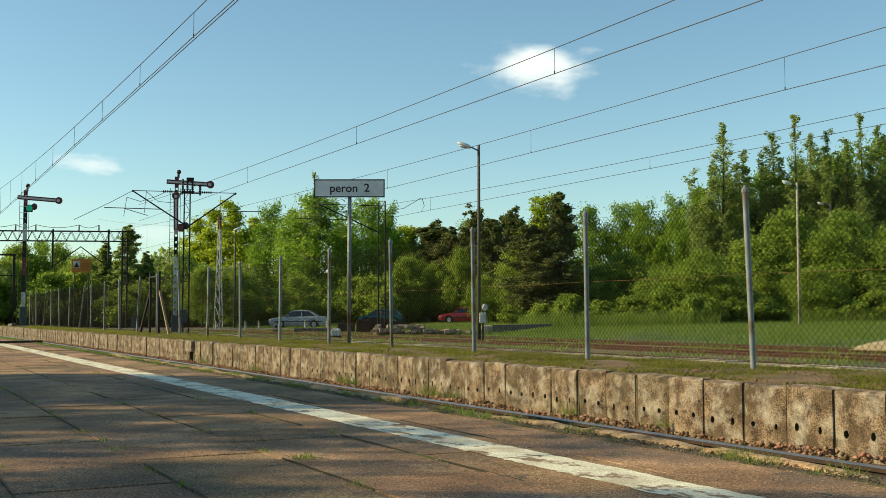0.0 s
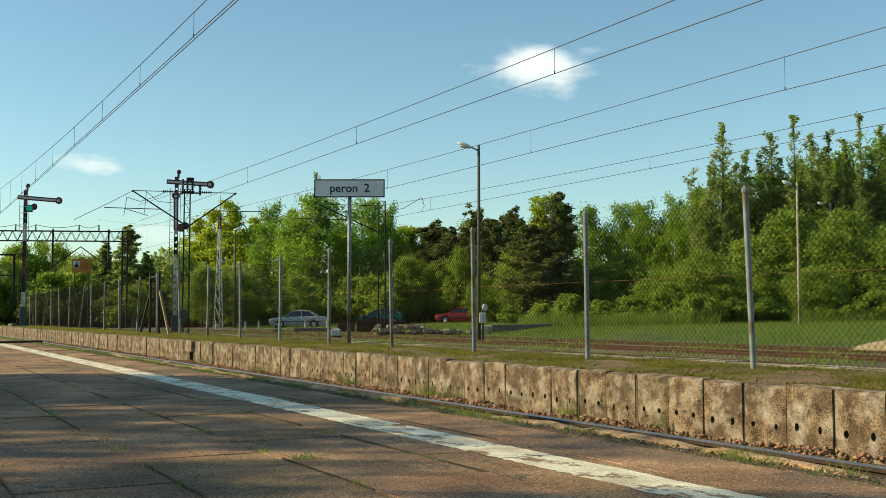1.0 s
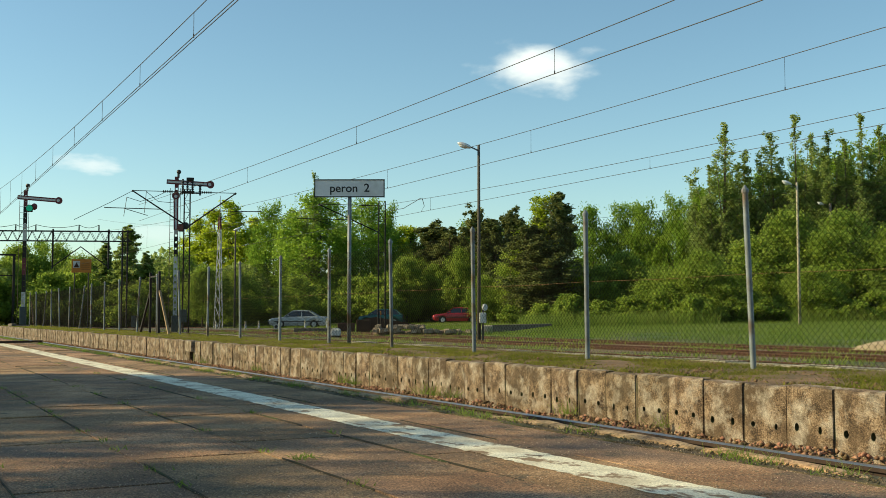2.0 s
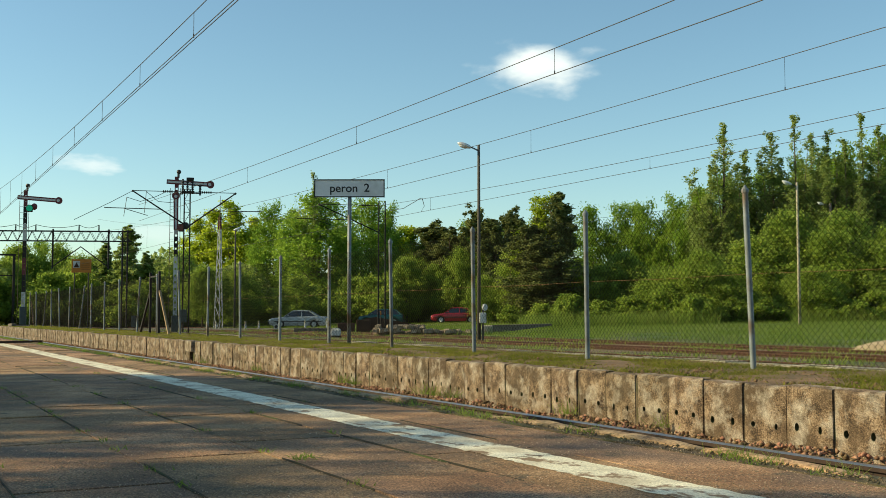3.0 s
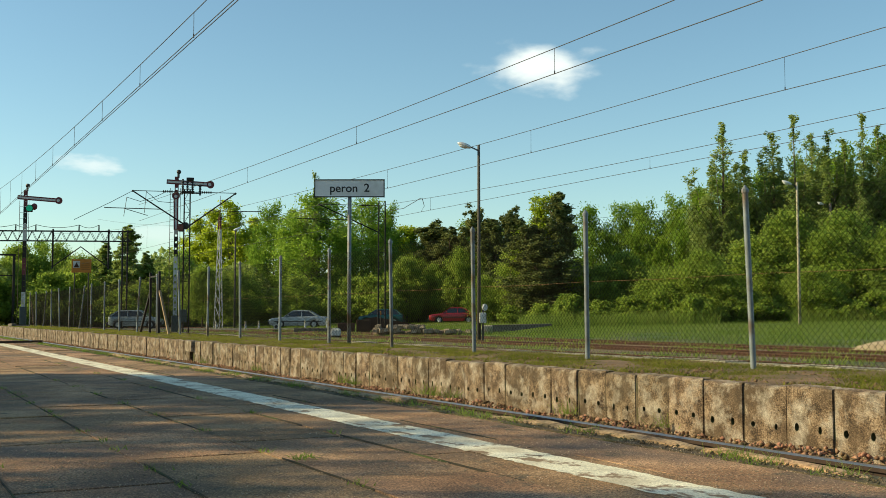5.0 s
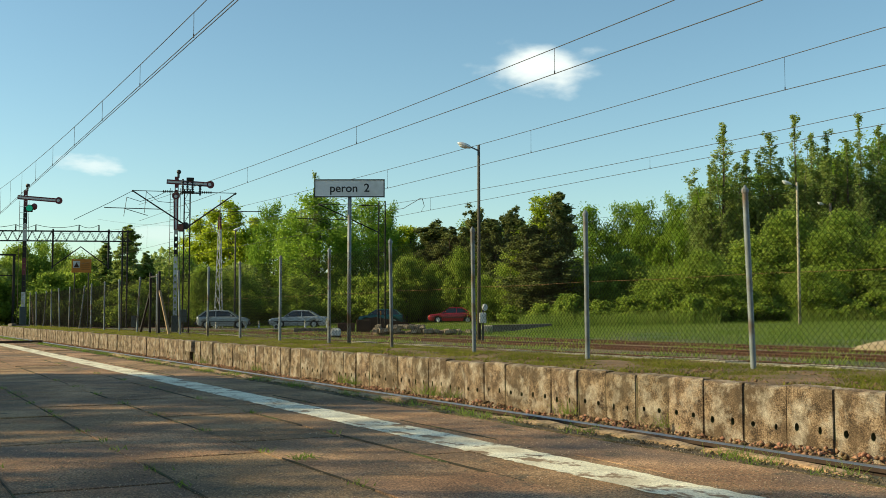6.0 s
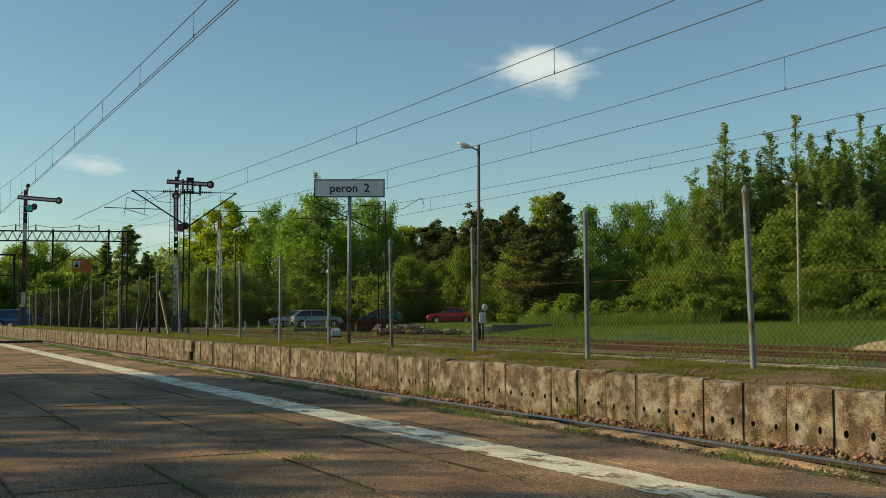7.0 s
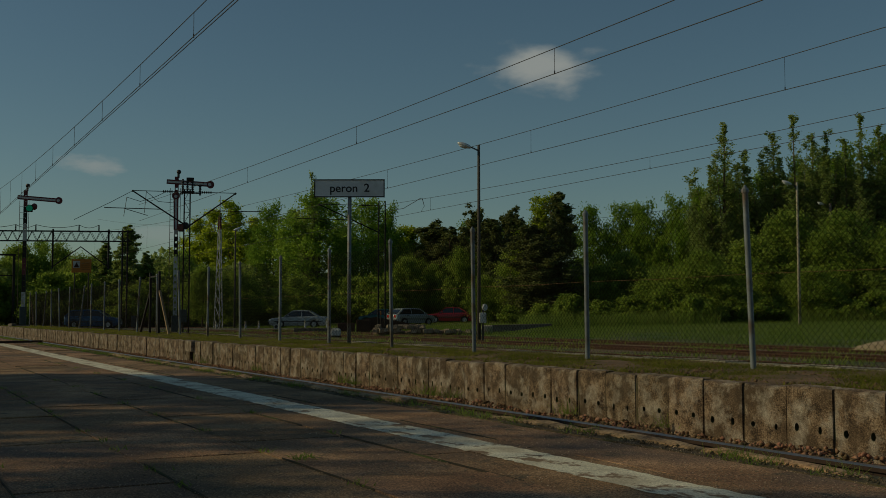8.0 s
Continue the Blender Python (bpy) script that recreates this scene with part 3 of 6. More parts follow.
SHRUB = (
    (7.5, 109.2, 5.2, 5.6), (10.8, 111.8, 4.7, 6.9), (14.7, 106.2, 5.0, 5.9), (17.7, 109.1, 5.4, 5.4), (21.0, 102.3, 3.8, 6.4), (24.3, 105.0, 4.3, 6.5),
    (28.2, 101.7, 5.3, 6.2), (29.8, 96.9, 4.9, 5.7), (33.6, 95.2, 3.5, 5.9), (38.0, 96.6, 4.0, 6.8), (39.7, 92.8, 4.2, 6.0), (41.4, 89.3, 4.3, 6.3),
    (45.6, 90.4, 3.7, 5.4), (48.4, 86.6, 4.1, 6.8), (51.7, 85.4, 4.3, 6.0), (49.1, 75.1, 3.0, 4.8), (51.5, 71.6, 4.0, 4.3), (54.4, 70.7, 3.1, 4.6),
    (57.9, 71.3, 3.4, 4.4), (62.7, 70.6, 2.5, 5.8), (63.7, 68.8, 3.7, 6.1), (67.2, 67.2, 2.5, 5.5), (66.8, 62.8, 3.7, 4.9), (69.0, 60.7, 2.3, 4.7),
    (73.1, 61.0, 3.7, 5.6),
)
SPRIG = (
    (46.0, 66.1, 2.2, 2.9), (47.4, 64.2, 1.7, 3.3), (48.8, 62.4, 1.9, 3.7), (50.0, 59.5, 2.8, 3.2), (49.3, 56.4, 2.0, 2.7), (52.1, 56.1, 1.6, 3.1),
    (54.2, 55.0, 1.7, 3.5), (57.9, 51.9, 1.9, 3.5), (59.4, 49.9, 2.0, 3.4), (45.8, 69.6, 1.6, 2.6), (45.3, 73.3, 1.5, 2.7), (57.4, 54.4, 1.5, 2.8),
)

planted = {}
for kind, table in (("BROAD", BROAD), ("LIGHT", LIGHT), ("PINE", PINE), ("POPLAR", POPLAR), ("WILLOW", WILLOW), ("SHRUB", SHRUB), ("SPRIG", SPRIG), ("SPRUCE", SPRUCE)):
    planted[kind] = [plant(kind, i, x, y, h, w) for i, (x, y, h, w) in enumerate(table)]

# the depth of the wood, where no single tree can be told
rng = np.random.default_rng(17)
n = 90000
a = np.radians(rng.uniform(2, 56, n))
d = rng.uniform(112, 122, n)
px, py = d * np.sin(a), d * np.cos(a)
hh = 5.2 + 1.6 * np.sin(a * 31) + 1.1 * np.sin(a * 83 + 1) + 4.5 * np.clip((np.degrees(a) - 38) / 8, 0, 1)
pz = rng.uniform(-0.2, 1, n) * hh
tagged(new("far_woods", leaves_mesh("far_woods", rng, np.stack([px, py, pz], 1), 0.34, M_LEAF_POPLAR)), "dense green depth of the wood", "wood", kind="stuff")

# the row of trees behind the near platform, which shades it; each stands up the sun's way from its shade:
# kind, place across the light, place along it, height, width
ALONG = Vector((math.sin(radians(SUN_TRAVEL)), math.cos(radians(SUN_TRAVEL)), 0))
ACROSS = Vector((-ALONG.y, ALONG.x, 0))
for i, (kind, u, v, h, w) in enumerate((("SHADE", 10.2, -14.6, 7.8, 2.3), ("SHADE", 8.9, -14.2, 7.6, 2.4), ("SHADE", 9.5, -17.4, 8.8, 3.0), ("SHADE", 9.0, -20.0, 9.4, 3.4),
                                       ("SHADE", 8.3, -17.0, 8.8, 2.6), ("SHADE", 7.7, -20.0, 9.6, 2.8), ("AIRY", 5.7, -20.5, 9.2, 2.4), ("AIRY", 7.3, -13.6, 7.3, 2.6), ("AIRY", 5.6, -14.0, 7.5, 3.0), ("AIRY", 3.9, -13.2, 6.8, 2.8), ("AIRY", 6.4, -17.6, 8.4, 3.2),
                                       ("AIRY", 3.4, -12.0, 7.4, 1.6), ("AIRY", 2.2, -12.6, 7.8, 2.2), ("AIRY", 4.9, -17.6, 8.4, 2.6), ("AIRY", 0.8, -14.5, 8.2, 3.2), ("AIRY", -1.8, -15.0, 8.4, 3.4))):
    at = ACROSS * u + ALONG * v
    t = plant(kind, i, at.x, at.y, h, w, z=P1_TOP - 0.04)
    tagged(t, group="trees behind the platform")


# ---------------------------------------------------------------- grasses
def blades(name, rng, pts, h0, h1, width, lean, material):
    n = len(pts)
    a = rng.uniform(0, 2 * np.pi, n)
    h = rng.uniform(h0, h1, n)
    side = np.stack([np.cos(a), np.sin(a), np.zeros(n)], 1) * (width * rng.uniform(0.6, 1.4, n))[:, None] / 2
    tip = pts + np.stack([rng.normal(0, lean, n) * h, rng.normal(0, lean, n) * h, h], 1)
    v = np.stack([pts - side, pts + side, tip], 1).reshape(-1, 3)
    return np_mesh(name, v, np.arange(3 * n).reshape(n, 3), material)


def patchy(rng, x0, x1, y0, y1, n, scale, bar_level):
    """Points that gather in patches."""
    x, y = rng.uniform(x0, x1, n), rng.uniform(y0, y1, n)
    f = np.sin(x * scale + 1.3 * np.sin(y * scale * 0.7)) + np.sin(y * scale * 1.31 + 2.1 * np.sin(x * scale * 0.9)) + 0.8 * np.sin((x + y) * scale * 2.3)
    keep = f + rng.normal(0, 0.5, n) > bar_level
    return x[keep], y[keep]


def grass(name, label, pts, h0, h1, width, lean, material, seed):
    ob = new(name, blades(name, np.random.default_rng(seed), pts, h0, h1, width, lean, material))
    return tagged(ob, label, "grass", kind="stuff")


rng = np.random.default_rng(5)
gx, gy = patchy(rng, 28, 62, 12, 90, 170000, 0.35, -1.4)
gz = np.array([rise(v) for v in gx])
grass("meadow_grass", "long fresh green meadow grass beyond the tracks", np.stack([gx, gy, gz], 1), 0.06, 0.27, 0.022, 0.45, M_GRASS, 6)
gx, gy = rng.uniform(34, 64, 90000), rng.uniform(34, 74, 90000)
depth = gx * 0.47 + gy * 0.8826
keep = (depth > 70) & (depth < 81) & (gx * 0.8826 - gy * 0.47 > 0.07 * depth) & (np.sin(gx * 0.7) + np.sin(gy * 0.9 + 1) > -0.6)
gx, gy = gx[keep], gy[keep]
grass("tall_weeds", "tall pale green weeds at the wood's edge", np.stack([gx, gy, np.array([rise(v) for v in gx])], 1), 0.35, 1.25, 0.03, 0.3, M_GRASS, 9)
gx, gy = patchy(rng, 6.88, 9.3, 4, 69, 300000, 3.1, -0.5)
grass("platform_grass", "short mossy grass on the far platform", np.stack([gx, gy, np.full(len(gx), -0.02)], 1), 0.008, 0.062, 0.015, 1.0, M_MOSS_GRASS, 7)
gx, gy = patchy(rng, 9.9, 28.5, 8, 90, 60000, 0.8, 0.3)
grass("track_weeds", "patchy weeds growing between the yard tracks", np.stack([gx, gy, np.full(len(gx), -0.5)], 1), 0.04, 0.2, 0.03, 0.45, M_GRASS, 8)


# ---------------------------------------------------------------- fence on the far platform
FENCE_X, FENCE_STEP, FENCE_Y0 = 8.40, 3.03, 8.67


def post_mesh(h):
    bm = bmesh.new()
    bar(bm, (0, 0, -0.05), (0, 0, h - 0.05), 0.032, 0.032, 20)
    bar(bm, (0, 0, h - 0.055), (0, 0, h - 0.02), 0.042, 0.042, 10)
    bar(bm, (0, 0, h - 0.02), (0, 0, h + 0.03), 0.042, 0.006, 10)
    return mesh_of("post", finish(bm), M_POST)


def build_fence():
    fence = thing("fence", "tall chain-link fence on grey steel posts along the platform", "fence", FENCE_X, 0, 0)
    pm = post_mesh(1.96)
    leans = [(0.0, -2.3), (0.3, -0.7), (-0.4, -0.6), (0.3, -1.2), (0.2, -0.3), (-0.3, 0.2), (0.4, -0.9), (0.2, 0.3)]
    for i in range(-2, 21):
        p = part("post", pm, None, fence)
        lx, ly = {10: (0, 2.5), 14: (0, 6.0), 18: (0, 3.5)}.get(i, leans[i % 8] if i >= 0 else (0, 0))
        p.matrix_basis = pose(0, FENCE_Y0 + FENCE_STEP * i - max(0, i - 13) * 0.16, 0, lx, ly, 0)
    # woven wire: zigzags that hook into one another
    cell, z0, z1, gauge = 0.076, 0.05, 1.86, 0.0026
    y = np.arange(4.2, 68.0, cell / 2)
    n_z = int((z1 - z0) / (cell / 2))
    zz = z0 + np.arange(n_z + 1) * cell / 2
    verts, faces = [], []
    corner = [(math.cos(a) * gauge, math.sin(a) * gauge) for a in (0.5, 2.6, 4.7)]
    for k, yk in enumerate(y):
        side = np.where(((np.arange(n_z + 1) + k) % 2) == 0, 0.0, cell * 0.52)
        line_y = yk + side
        line_x = 0.004 * np.where((np.arange(n_z + 1) % 2) == 0, 1, -1) + 0.015 * math.sin(yk * 1.1)
        base = len(verts) * 3 * (n_z + 1)
        ring = np.stack([np.stack([line_x + cx, line_y + cy, zz], 1) for cx, cy in corner], 1)
        verts.append(ring.reshape(-1, 3))
        i = np.arange(n_z)[:, None] * 3
        for c in range(3):
            d = (c + 1) % 3
            faces.append(base + np.concatenate([i + c, i + d, i + 3 + d, i + 3 + c], 1))
    me = np_mesh("wire_mesh", np.concatenate(verts), np.concatenate(faces), M_WIRE)
    tagged(part("wire_mesh", me, None, fence, "dull woven chain-link wire"))
    for z, m in ((1.86, M_WIRE), (1.03, M_RUSTY_WIRE), (0.08, M_WIRE)):
        bm = bmesh.new()
        tube(bm, [(0.03, FENCE_Y0 + FENCE_STEP * i / 2, z - 0.014 * (i % 2)) for i in range(-4, 40)], 0.002, 4)
        part("tension_wire", finish(bm), m, fence, "rusty orange tension wire" if m is M_RUSTY_WIRE else "")
    # braced pair of dark posts
    for y in (35.7, 36.95):
        bm = bmesh.new()
        box(bm, -0.038, 0.038, y - 0.038, y + 0.038, -0.03, 2.05, 0.006)
        part("brace_post", finish(bm), M_LATTICE, fence, "dark square gate post")
    for a, b, m in (((0, 38.4, 0), (0, 37.0, 1.35), M_LATTICE), ((0, 34.3, 0), (0, 35.6, 1.4), M_PROP), ((0.05, 66.6, 0), (0.05, 67.9, 1.4), M_PROP)):
        bm = bmesh.new()
        bar(bm, a, b, 0.05, square=True)
        part("brace", finish(bm), m, fence, "slanting prop")
    bm = bmesh.new()
    bar(bm, (0, 35.7, 1.9), (0, 36.95, 1.9), 0.03, square=True)
    part("brace_rail", finish(bm), M_LATTICE, fence)
    return fence


fence = build_fence()


# ---------------------------------------------------------------- platform sign
def lettering(text, size, parent, at, material, name="lettering"):
    cu = bpy.data.curves.new(name, "FONT")
    cu.body, cu.size, cu.align_x, cu.align_y, cu.extrude = text, size, "CENTER", "CENTER", 0.002
    cu.offset = 0.0035
    tmp = bpy.data.objects.new(name, cu)
    me = bpy.data.meshes.new_from_object(tmp)
    bpy.data.objects.remove(tmp)
    me.materials.clear()
    me.materials.append(material)
    ob = part(name, me, None, parent)
    ob.matrix_basis = at
    return ob


def build_sign():
    s = thing("platform_sign", "white platform sign with black frame on a pole", "sign", 8.92, 20.98, 0, -28.5)
    bm = bmesh.new()
    bar(bm, (0, 0.05, -0.05), (0, 0.05, 3.1), 0.042, 0.042, 14)
    part("pole", finish(bm, True), M_POST, s, "grey steel pole with rust streaks")
    w, h, z = 1.50, 0.385, 3.285
    bm = bmesh.new()
    box(bm, -w / 2 + 0.02, w / 2 - 0.02, -0.014, 0.014, z - h / 2 + 0.02, z + h / 2 - 0.02)
    board = part("board", finish(bm), M_SIGN, s)
    for x0, x1, z0, z1 in ((-w / 2, w / 2, z + h / 2 - 0.022, z + h / 2), (-w / 2, w / 2, z - h / 2, z - h / 2 + 0.022),
                           (-w / 2, -w / 2 + 0.022, z - h / 2 + 0.022, z + h / 2 - 0.022), (w / 2 - 0.022, w / 2, z - h / 2 + 0.022, z + h / 2 - 0.022)):
        bm = bmesh.new()
        box(bm, x0, x1, -0.022, 0.022, z0, z1)
        part("frame_bar", finish(bm), M_BLACK, s)
    lettering("peron", 0.248, board, Matrix.Translation((-0.12, -0.017, z - 0.005)) @ pose(0, 0, 0, 90), M_BLACK)
    lettering("2", 0.25, board, Matrix.Translation((0.37, -0.017, z)) @ pose(0, 0, 0, 90), M_BLACK)
    bm = bmesh.new()
    for dz in (-0.12, 0.1):
        box(bm, -0.08, 0.08, 0.014, 0.1, z + dz - 0.02, z + dz + 0.02)
    part("clamp", finish(bm), M_POST, s)
    return s


build_sign()


# ---------------------------------------------------------------- overhead line
def build_span(label, x, z_contact, low, curve, y_low, y0, y1, stagger, drops, twin=(0.0,)):
    """Contact wire, messenger wire with its sag, and droppers."""
    t = thing("overhead_line", label, "overhead wire", x, 0, 0, group="overhead lines")
    def m_z(y):
        return z_contact + low + curve * (y - y_low) ** 2
    n = 24
    ys = [y0 + (y1 - y0) * i / n for i in range(n + 1)]
    def xs(y):
        return stagger * (y - y_low) / 40
    for off in twin:
        bm = bmesh.new()
        tube(bm, [(xs(a) + off, a, z_contact) for a in ys], 0.0085)
        part("contact_wire", finish(bm), M_CABLE, t)
    bm = bmesh.new()
    tube(bm, [(xs(a), a, m_z(a)) for a in ys], 0.0085)
    part("messenger_wire", finish(bm), M_CABLE, t)
    for y in drops:
        bm = bmesh.new()
        bar(bm, (xs(y), y, z_contact), (xs(y), y, m_z(y)), 0.005, sides=4)
        bar(bm, (xs(y), y, z_contact - 0.01), (xs(y), y, z_contact + 0.06), 0.012, sides=5)
        part("dropper", finish(bm), M_CABLE, t)
    return t


ZC = 5.20
build_span("dark overhead wire pair above the near track", 4.85, ZC + 0.245, 0.44, 0.00055, 18, 3, 63, 0.48, [4.9 + 4.5 * i for i in range(13)], (-0.01, 0.05))
build_span("dark overhead wire pair above a yard track", 11.42, ZC, 0.47, 0.0004, 24, -4, 53, 0.0, [16.9 + 9.5 * i - 9.5 for i in range(5)])
build_span("dark overhead wire pair above a yard track", 16.41, ZC, 0.64, 0.0004, 26, -4, 120, 0.0, [15.9 + 9.6 * i for i in range(9)])
outer_span = build_span("dark overhead wire pair above the outer track", 21.48, ZC, 0.36, 0.0006, 24, 0, 120, 0.0, [26.5 + 15 * i for i in range(6)])


bm = bmesh.new()
tube(bm, [(0, 42.4, 5.2), (0.03, 42.15, 5.45), (0, 42.3, 5.8), (0.1, 42.7, 5.84), (0.25, 43.6, 5.76), (0.4, 44.6, 5.68), (0.8, 45.8, 5.7), (1.6, 49.0, 5.9)], 0.014, 5)
part("jumper_cable", finish(bm), M_CABLE, outer_span, "thick looped jumper cable")


def lattice(bm, h, w0, w1, d, steps, leg=0.03, lace=0.012):
    """Two channel legs and zigzag lacing between them, in x."""
    for s in (-1, 1):
        bar(bm, (s * w0 / 2, 0, 0), (s * w1 / 2, 0, h), leg, leg * 0.9, square=True)
    for i in range(steps):
        f0, f1 = i / steps, (i + 1) / steps
        s = 1 if i % 2 else -1
        a, b = (w0 + (w1 - w0) * f0) / 2, (w0 + (w1 - w0) * f1) / 2
        bar(bm, (s * a, 0, h * f0), (-s * b, 0, h * f1), lace, square=True)
        bar(bm, (-b, 0, h * f1), (b, 0, h * f1), lace, square=True)


def build_catenary_mast(label, x, y, z, h, w, arms, turn=0):
    t = thing("catenary_mast", label, "mast", x, y, z, turn, group="catenary masts")
    bm = bmesh.new()
    lattice(bm, h, w, w * 0.9, 0.2, 13, 0.05, 0.016)
    part("mast", finish(bm), M_LATTICE, t)
    bm = bmesh.new()
    box(bm, -w, w, -0.4, 0.4, -0.4, 0.08, 0.03)
    part("footing", finish(bm), M_EDGE, t)
    for s, reach, z_root, z_tip in arms:
        bm = bmesh.new()
        bar(bm, (s * w / 2, 0, z_root), (s * reach, 0, z_tip), 0.036, 0.032, 8)
        arm = part("cantilever", finish(bm), M_LATTICE, t)
        bm = bmesh.new()
        bar(bm, (s * w / 2, 0, z_tip + 0.02), (s * reach, 0, z_tip + 0.02), 0.018, sides=6)
        part("tie_rod", finish(bm), M_LATTICE, arm)
        bm = bmesh.new()
        for k in range(5):
            x0 = s * (w / 2 + 0.55 + 0.1 * k)
            bar(bm, (x0, 0, z_tip + 0.02), (x0 + s * 0.05, 0, z_tip + 0.02), 0.06, sides=8)
        part("insulator", finish(bm), M_LATTICE, arm)
        bm = bmesh.new()
        ball(bm, (s * reach, 0, z_tip), 0.065, 1)
        part("clamp", finish(bm), M_LATTICE, arm)
        bm = bmesh.new()
        f = 0.45
        px, pz = s * (w / 2 + (reach - w / 2) * f), z_root + (z_tip - z_root) * f
        bar(bm, (px, 0, pz), (s * (reach + 1.3), 0, pz + 0.02), 0.02, sides=6)
        part("registration_arm", finish(bm), M_LATTICE, arm)
        bm = bmesh.new()
        bar(bm, (s * (reach + 0.4), 0, pz), (s * (reach - 0.7), 0, pz - 0.32), 0.016, sides=5)
        part("steady_arm", finish(bm), M_LATTICE, arm)
    return t


build_catenary_mast("dark lattice catenary mast with two slanting cantilevers", 13.46, 51.75, BED_Z, 7.3, 0.3, ((-1, 2.55, 5.6, 7.15), (1, 2.3, 5.55, 7.15)), -14)
mast_jumpers = bpy.data.objects["catenary_mast"]
# switch gear on the head of this mast: a frame, a drive and four ribbed insulators
bm = bmesh.new()
box(bm, -0.28, 0.34, -0.2, 0.2, 7.1, 7.2, 0.02)
gear = part("switch_frame", finish(bm), M_LATTICE, mast_jumpers, "dark frame of the line switch")
bm = bmesh.new()
box(bm, -0.05, 0.3, -0.2, 0.2, 7.72, 7.86, 0.02)
part("switch_cap", finish(bm), M_LATTICE, gear)
for sx in (-0.22, 0.0, 0.24, 0.6):
    bm = bmesh.new()
    bar(bm, (sx, -0.1, 7.0 if sx > 0.5 else 7.18), (sx, -0.1, 7.5 if sx > 0.5 else 7.78), 0.045, sides=7)
    for k in range(4):
        zz = (7.08 if sx > 0.5 else 7.28) + 0.11 * k
        bar(bm, (sx, -0.1, zz), (sx, -0.1, zz + 0.05), 0.085, 0.05, sides=9)
    part("insulator", finish(bm), M_BLACK, gear)
for x0, x1, zz in ((0.3, 0.75, 7.5), (-0.5, -0.2, 7.05), (0.3, 0.62, 7.1)):
    bm = bmesh.new()
    bar(bm, (x0, -0.1, zz), (x1, -0.1, zz), 0.03, sides=5)
    part("link_bar", finish(bm), M_LATTICE, gear)
for pts in (((-2.82, 6.83), (-2.19, 6.64), (-1.5, 6.88), (-0.96, 7.16)), ((-1.92, 7.13), (-1.37, 6.66), (-0.69, 6.61), (-0.27, 7.16)),
            ((-2.95, 5.9), (-2.82, 6.83)), ((-2.0, 6.1), (-1.92, 7.13)), ((-2.55, 7.15), (-3.6, 6.55), (-5.2, 5.7))):
    bm = bmesh.new()
    tube(bm, [(x, -0.1, z) for x, z in pts], 0.014, 5)
    part("jumper_cable", finish(bm), M_CABLE, mast_jumpers)
build_catenary_mast("dark lattice catenary mast with one long cantilever", 26.4, 57.2, BED_Z, 7.9, 0.42, ((-1, 3.7, 6.05, 7.6),), -14)


def build_gantry():
    t = thing("gantry", "dark lattice gantry spanning the tracks", "gantry", 0, 0, 0)
    a, b = Vector((18.1, 88.9, 0)), Vector((-6.0, 99.0, 0))
    way = (b - a)
    top, bottom = 7.45, 6.65
    def at(f, z):
        q = a + way * f
        return (q.x, q.y, z)
    for off in (0.0, 0.5):
        for z in (top, bottom):
            bm = bmesh.new()
            p0, p1 = Vector(at(-0.02, z)), Vector(at(1, z))
            bar(bm, (p0.x, p0.y + off, z), (p1.x, p1.y + off, z), 0.055, square=True)
            part("chord", finish(bm), M_LATTICE, t)
        bm = bmesh.new()
        n = 34
        for i in range(n):
            f0, f1, f2 = i / n, (i + 0.5) / n, (i + 1) / n
            for f, g in ((f0, f1), (f2, f1)):
                p, q = at(f, bottom), at(g, top)
                bar(bm, (p[0], p[1] + off, p[2]), (q[0], q[1] + off, q[2]), 0.022, square=True)
        part("lacing", finish(bm), M_LATTICE, t)
    for f in (0.0, 1.0):
        bm = bmesh.new()
        x, y, _ = at(f, 0)
        bar(bm, (x - 0.2, y, BED_Z - 0.1), (x - 0.2, y, top + 0.1), 0.085, square=True)
        bar(bm, (x + 0.2, y, BED_Z - 0.1), (x + 0.2, y, top + 0.1), 0.085, square=True)
        for i in range(14):
            s = 1 if i % 2 else -1
            bar(bm, (x - 0.2 * s, y, 0.5 * i), (x + 0.2 * s, y, 0.5 * i + 0.5), 0.03, square=True)
        part("leg", finish(bm), M_LATTICE, t)
    for f, s in ((0.05, 1), (0.218, -1), (0.5, -1)):
        x, y, _ = at(f, 0)
        bm = bmesh.new()
        bar(bm, (x, y, top + 0.15), (x, y, 4.4), 0.09, square=True)
        hanger = part("hanger", finish(bm), M_LATTICE, t)
        bm = bmesh.new()
        q = at(f + 0.085 * s, 0)
        bar(bm, (x, y, 4.55), (q[0], q[1], 6.2), 0.045, 0.04, 6)
        part("cantilever", finish(bm), M_LATTICE, hanger)
    for f in (0.08, 0.14, 0.27, 0.33, 0.47, 0.52, 0.7):
        bm = bmesh.new()
        x, y, _ = at(f, 0)
        bar(bm, (x, y, top), (x, y, top + 0.5), 0.06, 0.05, 6)
        part("insulator", finish(bm), M_LATTICE, t)
    # feeder cable along the top
    bm = bmesh.new()
    pegs = [0.08, 0.14, 0.27, 0.33, 0.47, 0.52, 0.7, 1.0]
    for f, g in zip(pegs, pegs[1:]):
        for k in range(6):
            u0, u1 = k / 6, (k + 1) / 6
            p, q = at(f + (g - f) * u0, top + 0.5 - 1.2 * u0 * (1 - u0) * 0.8), at(f + (g - f) * u1, top + 0.5 - 1.2 * u1 * (1 - u1) * 0.8)
            bar(bm, p, q, 0.02, sides=4)
    part("feeder_cable", finish(bm), M_CABLE, t)
    return t


